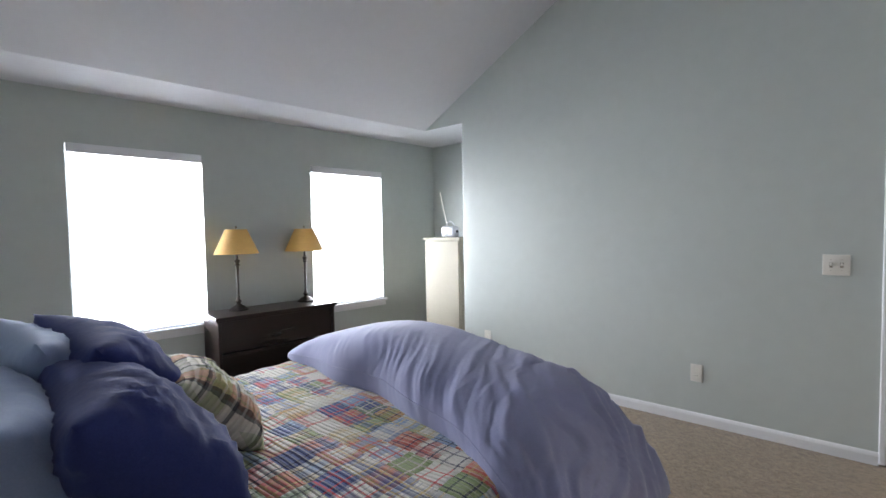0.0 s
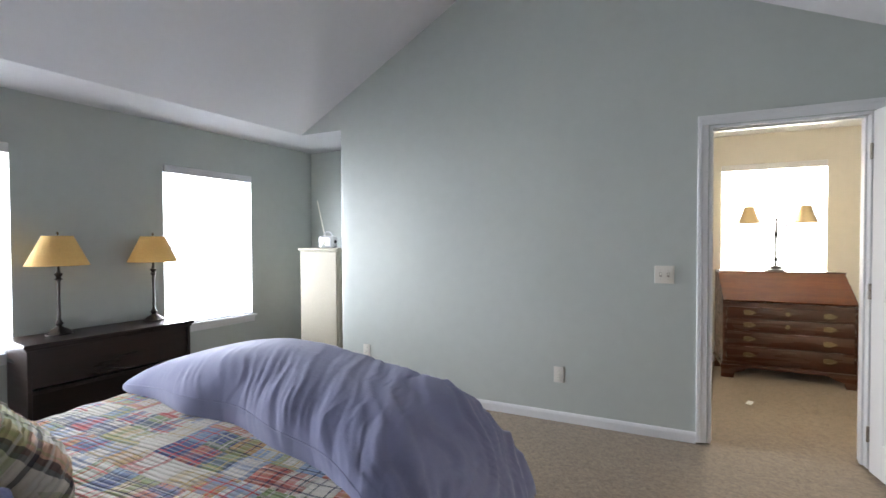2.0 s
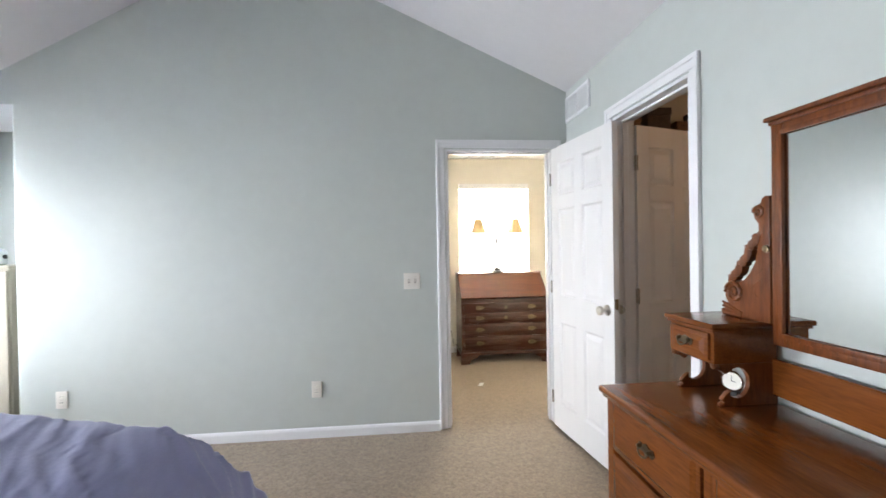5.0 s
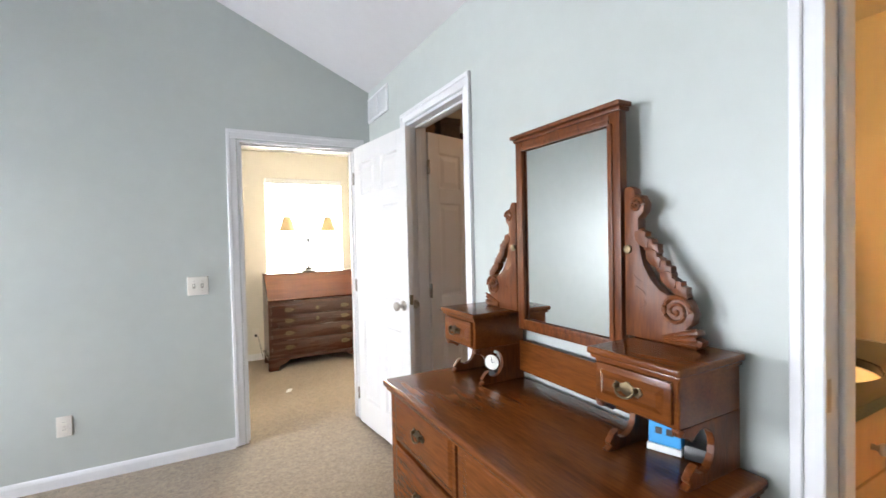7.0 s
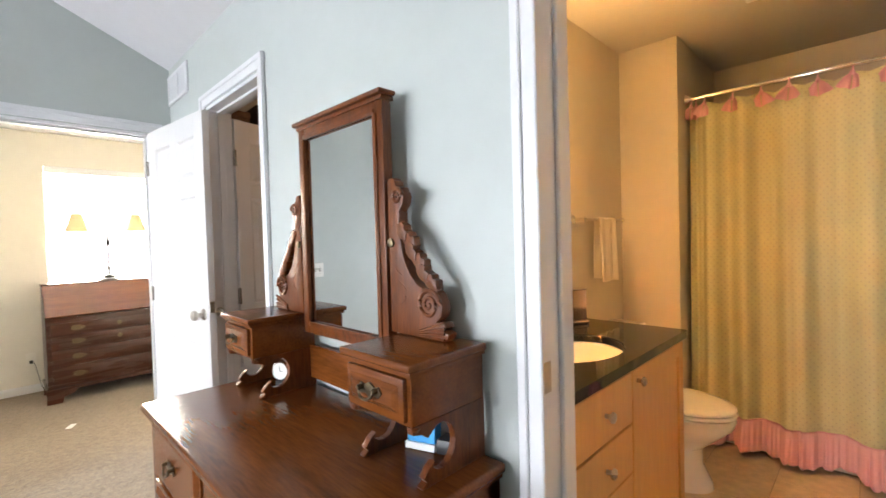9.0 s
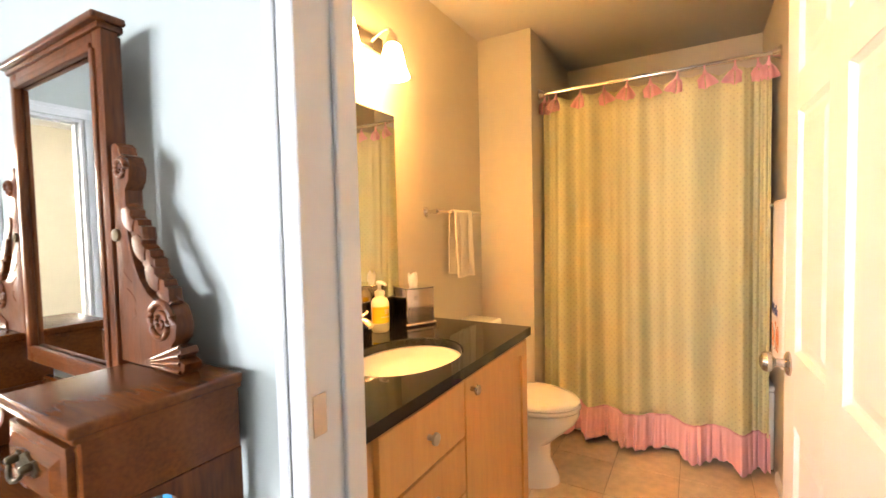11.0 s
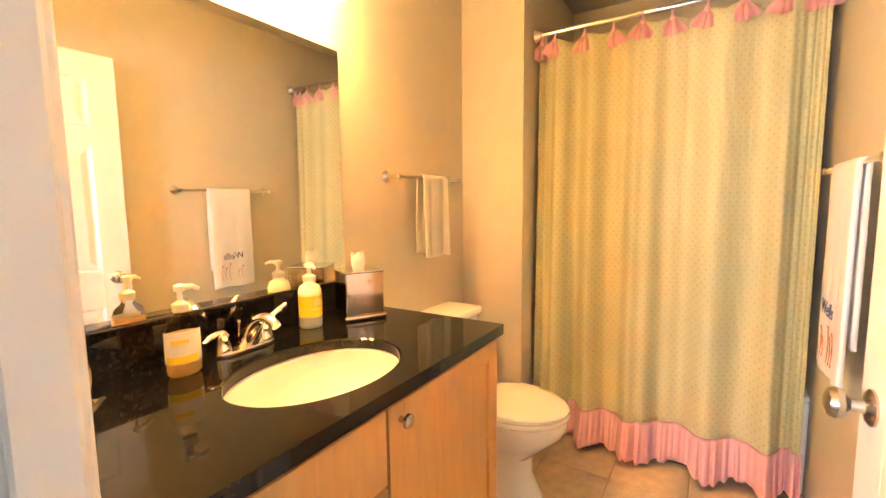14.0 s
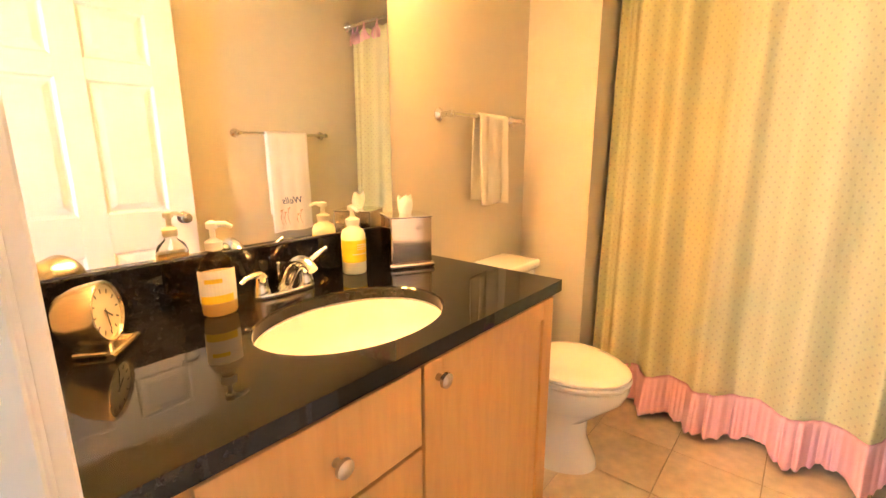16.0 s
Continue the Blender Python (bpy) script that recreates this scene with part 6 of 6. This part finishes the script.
so.thickness = 0.002


def bow(u, spin):
    """A pink fabric tie knotted at the curtain's edge: two gathered tails that flare downwards, and the strip that goes up to the rod."""
    bm = bm_new()
    for s in (-1, 1):
        rows = []
        for i in range(7):
            f = i / 6
            row = []
            for k in range(7):
                v = k / 6
                y = s * (0.002 + (0.006 + 0.050 * f ** 0.8) * v)
                x = -0.012 - 0.016 * f * math.sin(math.pi * v * 1.5 + 0.6) - 0.010 * math.sin(math.pi * f)
                z = 0.004 - (0.092 - 0.030 * v) * f
                row.append(((x, y, z), v, f))
            rows.append(row)
        uv_grid(bm, rows)
    bmesh.ops.solidify(bm, geom=bm.faces, thickness=0.003)
    lathe(bm, [(0, -0.012), (0.010, -0.008), (0.012, 0.0), (0.010, 0.009), (0.005, 0.018), (0.004, 0.046), (0, 0.048)], 10, Matrix.Translation((-0.012, 0, 0.0)))
    bmesh.ops.recalc_face_normals(bm, faces=bm.faces)
    ob = part("bow", bm, M_PINK, curtain, "pink tie bow", sharp=60)
    ob.matrix_basis = pose(RX + 0.004 + pleat(u, 2.07), CY0 + (CY1 - CY0) * u, 2.090, spin * 0.5, 4, spin)


for i, u in enumerate(TIES):
    bow(u, [8, -14, 5, -9, 12, -6, 10, -12, 4, 15, -18, 9][i])
bm, rows = bm_new(), []
for i in range(3):
    rows.append([((RX + 0.050 + 0.010 * math.sin(k * 0.7), BATH_S + 0.030 + (STUB_Y - BATH_S - 0.05) * k / 120, (0.014, 1.0, 2.07)[i]), k / 120, i) for k in range(121)])
uv_grid(bm, rows)
liner = part("liner", bm, M_LINER, curtain, "pale vinyl liner behind the curtain", sharp=80)
so = liner.modifiers.new("thickness", "SOLIDIFY")
so.thickness = 0.001

# things on the counter
def pump(parent, z, spin, material):
    bm = lathe(bm_new(), [(0, z), (0.017, z), (0.018, z + 0.018), (0.012, z + 0.022), (0.006, z + 0.026), (0.006, z + 0.046), (0.012, z + 0.048), (0.012, z + 0.060), (0.005, z + 0.064), (0, z + 0.064)], 18)
    c, s = math.cos(spin), math.sin(spin)
    tube(bm, [(0, 0, z + 0.055), (0.026 * c, 0.026 * s, z + 0.056), (0.040 * c, 0.040 * s, z + 0.048)], 0.005, 8, [0.008, 0.006, 0.0045])
    return part("pump", bm, material, parent, "cream pump head")


soap = thing("soap_bottle", pose(3.563, 2.532, CT + 0.001, 0, 0, 0), "clear pump bottle of amber liquid soap", "soap bottle")
body = [(0, 0.0), (0.034, 0.0), (0.038, 0.006), (0.039, 0.060), (0.038, 0.110), (0.032, 0.128), (0.018, 0.140), (0.015, 0.144), (0.015, 0.150)]
part("bottle", lathe(bm_new(), body, 32, squash=(1.0, 0.72)), M_CLEAR, soap, "clear plastic bottle")
part("liquid", lathe(bm_new(), [(0, 0.003), (0.031, 0.003), (0.0355, 0.008), (0.0372, 0.060), (0.0366, 0.100), (0, 0.101)], 32, squash=(1.0, 0.72)), M_SOAP, soap, "amber soap")
b = bm_new()
arc = [(0.0397 * math.cos(a), 0.72 * 0.0397 * math.sin(a)) for a in [radians(-195 + 160 * k / 14) for k in range(15)]]
for (xa, ya), (xb, yb) in zip(arc, arc[1:]):
    v = [b.verts.new(p) for p in ((xa, ya, 0.034), (xb, yb, 0.034), (xb, yb, 0.108), (xa, ya, 0.108))]
    b.faces.new(v)
part("label", b, M_LABEL, soap, "cream paper label")
for z0, z1, i0, i1 in ((0.034, 0.052, 2, 12), (0.080, 0.090, 4, 9)):
    b = bm_new()
    for (xa, ya), (xb, yb) in zip(arc[i0:i1], arc[i0 + 1:i1 + 1]):
        k = 1.012
        b.faces.new([b.verts.new(p) for p in ((xa * k, ya * k, z0), (xb * k, yb * k, z0), (xb * k, yb * k, z1), (xa * k, ya * k, z1))])
    part("label_band", b, M_YELLOW, soap, "yellow band on the label")
pump(soap, 0.150, radians(-20), M_WHITEPL)

lotion = thing("lotion_bottle", pose(3.990, 2.588, CT + 0.001) @ Matrix.Diagonal((1.18, 1.18, 0.94, 1.0)), "slim pump bottle of pale yellow lotion", "lotion bottle")
part("bottle", lathe(bm_new(), [(0, 0), (0.027, 0), (0.0305, 0.005), (0.031, 0.125), (0.026, 0.142), (0.016, 0.150), (0.014, 0.158), (0, 0.158)], 28), M_LOTION, lotion)
b = bm_new()
arc = [(0.0316 * math.cos(a), 0.0316 * math.sin(a)) for a in [radians(-200 + 220 * k / 20) for k in range(21)]]
for (xa, ya), (xb, yb) in zip(arc, arc[1:]):
    b.faces.new([b.verts.new(p) for p in ((xa, ya, 0.040), (xb, yb, 0.040), (xb, yb, 0.112), (xa, ya, 0.112))])
part("label", b, M_YELLOW, lotion, "bright yellow label")
b = bm_new()
for z, i0, i1 in ((0.096, 8, 13), (0.089, 8, 14), (0.082, 8, 12), (0.066, 6, 14)):
    for (xa, ya), (xb, yb) in zip(arc[i0:i1], arc[i0 + 1:i1 + 1]):
        b.faces.new([b.verts.new((p[0] * 1.01, p[1] * 1.01, p[2])) for p in ((xa, ya, z), (xb, yb, z), (xb, yb, z + 0.0025), (xa, ya, z + 0.0025))])
part("print", b, M_LABEL, lotion, "pale print lines")
pump(lotion, 0.158, radians(-110), M_WHITEPL)

tb = thing("tissue_box", pose(4.172, 2.545, CT + 0.001, 0, 0, -28) @ Matrix.Diagonal((1.08, 1.08, 1.18, 1.0)), "polished metal tissue box cover with a tissue", "tissue box")
M_PEWTER = mat("polished_pewter", (0.60, 0.52, 0.47), 0.13, 1.0, vary=0.06, grain=30, bump=0.03, bump_scale=40)
bm = box(bm_new(), -0.062, 0.062, -0.062, 0.062, 0.014, 0.138, 0.004, 3)
part("cover", bm, M_PEWTER, tb)
part("foot_rim", box(bm_new(), -0.069, 0.069, -0.069, 0.069, 0.0, 0.014, 0.005, 3), M_PEWTER, tb)
part("top_edge", box(bm_new(), -0.065, 0.065, -0.065, 0.065, 0.1375, 0.141, 0.0015), M_CHROME, tb, smooth=False)
bm = bm_new()
rows = []
for i in range(13):
    t = i / 12
    rows.append([((0.020 * (0.7 + 0.6 * math.sin(2.4 * t)) * math.cos(a) + 0.004 * noise.noise((a, t * 5, 0)), 0.010 * (0.6 + math.sin(2.8 * t)) * math.sin(a + 0.8 * t), 0.136 + 0.052 * t + 0.006 * math.sin(3 * a)), a, t) for a in [2 * math.pi * k / 24 for k in range(25)]])
uv_grid(bm, rows)
part("tissue", bm, M_PAPER, tb, "white tissue pulled up", sharp=80)

fa = thing("faucet", pose(3.742, 2.570, CT + 0.001) @ Matrix.Diagonal((1.12, 1.12, 1.06, 1.0)), "chrome two-lever basin faucet", "faucet")
part("base_plate", prism(bm_new(), [((0.078 + 0.0 * k) * math.copysign(abs(math.cos(2 * math.pi * k / 36)) ** 0.6, math.cos(2 * math.pi * k / 36)), 0.027 * math.copysign(abs(math.sin(2 * math.pi * k / 36)) ** 0.8, math.sin(2 * math.pi * k / 36))) for k in range(36)], 0.0, 0.012, "xy", 0.003), M_CHROME, fa)
part("spout", tube(bm_new(), curve_pts(lambda t: (0, -0.125 * t, 0.012 + 0.080 * math.sin(t * 2.15) + 0.006 * (1 - t)), 0, 1, 16), 0.012, 14, [0.019 - 0.008 * k / 16 for k in range(17)]), M_CHROME, fa)
for s in (-1, 1):
    h = part("lever_body", lathe(bm_new(), [(0.021, 0.010), (0.020, 0.022), (0.016, 0.040), (0.017, 0.052), (0.010, 0.062), (0, 0.064)], 20, Matrix.Translation((s * 0.056, 0, 0))), M_CHROME, fa)
    part("lever", tube(bm_new(), [(s * 0.056, 0, 0.056), (s * 0.074, -0.008, 0.066 + 0.006 * s), (s * 0.096, -0.016, 0.074 + 0.016 * s), (s * 0.110, -0.020, 0.074 + 0.024 * s)], 0.007, 10, [0.010, 0.008, 0.007, 0.005]), M_CHROME, h)
part("lift_rod", lathe(bm_new(), [(0.003, 0.012), (0.003, 0.060), (0.006, 0.064), (0.006, 0.074), (0, 0.076)], 12, Matrix.Translation((0, 0.020, 0))), M_CHROME, fa)

ac = thing("alarm_clock", pose(3.338, 2.500, CT + 0.001, 0, 0, 54) @ Matrix.Scale(1.06, 4), "round brushed metal alarm clock on the counter", "clock")
R = Matrix.Translation((0, 0, 0.070)) @ Matrix.Rotation(radians(84), 4, "X")
M_BRUSHED = mat("brushed_metal", (0.62, 0.54, 0.42), 0.26, 1.0, vary=0.12, grain=60, stretch=(1, 1, 12))
part("case", lathe(bm_new(), [(0, -0.062), (0.020, -0.060), (0.040, -0.048), (0.050, -0.025), (0.054, 0.0), (0.055, 0.012), (0.053, 0.017), (0.049, 0.018), (0.047, 0.011)], 40, R), M_BRUSHED, ac)
M_DIAL = mat("cream_dial", (0.66, 0.58, 0.40), 0.5, vary=0.03, grain=40)
dial = part("dial", lathe(bm_new(), [(0, 0.0105), (0.0475, 0.0105), (0.0475, 0.012), (0, 0.012)], 36, R), M_DIAL, ac, "cream dial")
b = bm_new()
for k in range(12):
    a = math.radians(30 * k)
    d = Matrix.Rotation(-a, 4, "Z")
    q = bm_new()
    box(q, -0.0012, 0.0012, 0.033, 0.041, 0.0122, 0.0128)
    move(q, R @ d)
    me = bpy.data.meshes.new("tmp")
    q.to_mesh(me)
    q.free()
    b.from_mesh(me)
    bpy.data.meshes.remove(me)
tagged(part("hour_marks", b, M_BLACK, dial, smooth=False), kind="stuff")
for nm, a, l, w in (("hour_pointer", 128, 0.020, 0.0022), ("minute_pointer", 178, 0.033, 0.0016)):
    q = box(bm_new(), -w / 2, w / 2, -0.006, l, 0.013, 0.0138)
    move(q, R @ Matrix.Rotation(radians(-a), 4, "Z"))
    part(nm, q, M_BLACK, dial, smooth=False)
for k in range(2):
    part("foot", tube(bm_new(), [(-0.045 + 0.09 * k, -0.030, 0.006), (-0.012 + 0.024 * k, -0.015, 0.020)], 0.006, 10), M_BRUSHED, ac)
part("cross_bar", tube(bm_new(), [(-0.050, -0.032, 0.007), (0.050, -0.032, 0.007)], 0.0065, 12), M_BRUSHED, ac)
part("back_foot", box(bm_new(), -0.03, 0.03, -0.03, 0.035, 0.0, 0.010, 0.003), M_BRUSHED, ac)

# fan grille in the bathroom ceiling
fan = thing("ceiling_vent", pose(4.84, 1.80, BATH_CEIL), "cream plastic exhaust fan grille on the ceiling", "vent")
b = bm_new()
for x0, x1, y0, y1 in ((-0.13, 0.13, -0.14, -0.12), (-0.13, 0.13, 0.12, 0.14), (-0.13, -0.11, -0.12, 0.12), (0.11, 0.13, -0.12, 0.12)):
    box(b, x0, x1, y0, y1, -0.028, 0.0, 0.003)
part("frame", b, M_WHITEPL, fan, smooth=False)
part("backing", box(bm_new(), -0.11, 0.11, -0.12, 0.12, -0.006, -0.002), M_BLACK, fan, "dark fan opening", smooth=False)
for k in range(9):
    part("slat", box(bm_new(), -0.11, 0.11, -0.112 + 0.028 * k - 0.0115, -0.112 + 0.028 * k + 0.0115, -0.025, -0.018, 0.001), M_WHITEPL, fan, smooth=False)

# strike plate on the bathroom jamb
solo("strike_plate", box(bm_new(), EAST + 0.012, EAST + 0.042, D3[1] - 0.0175, D3[1] - 0.0158, 0.965, 1.035, 0.0006), M_NICKEL, "small brass strike plate on the door jamb", "strike plate", smooth=False)

# floor tiles
TS = 0.318
for i in range(-1, 10):
    for j in range(-1, 6):
        x0, y0 = EAST + 0.09 + i * TS, BATH_S + 0.11 + j * TS
        a, b2, c, d = max(x0, EAST + 0.065), min(x0 + TS, 5.36), max(y0, BATH_S + 0.001), min(y0 + TS, BATH_N - 0.001)
        if b2 - a < 0.03 or d - c < 0.03:
            continue
        q = box(bm_new(), a - x0 + 0.002, b2 - x0 - 0.002, c - y0 + 0.002, d - y0 - 0.002, -0.006, 0.0, 0.0015)
        ob = part("tile", q, M_TILE, bath_floor, smooth=False)
        ob.matrix_basis = pose(x0, y0, 0)
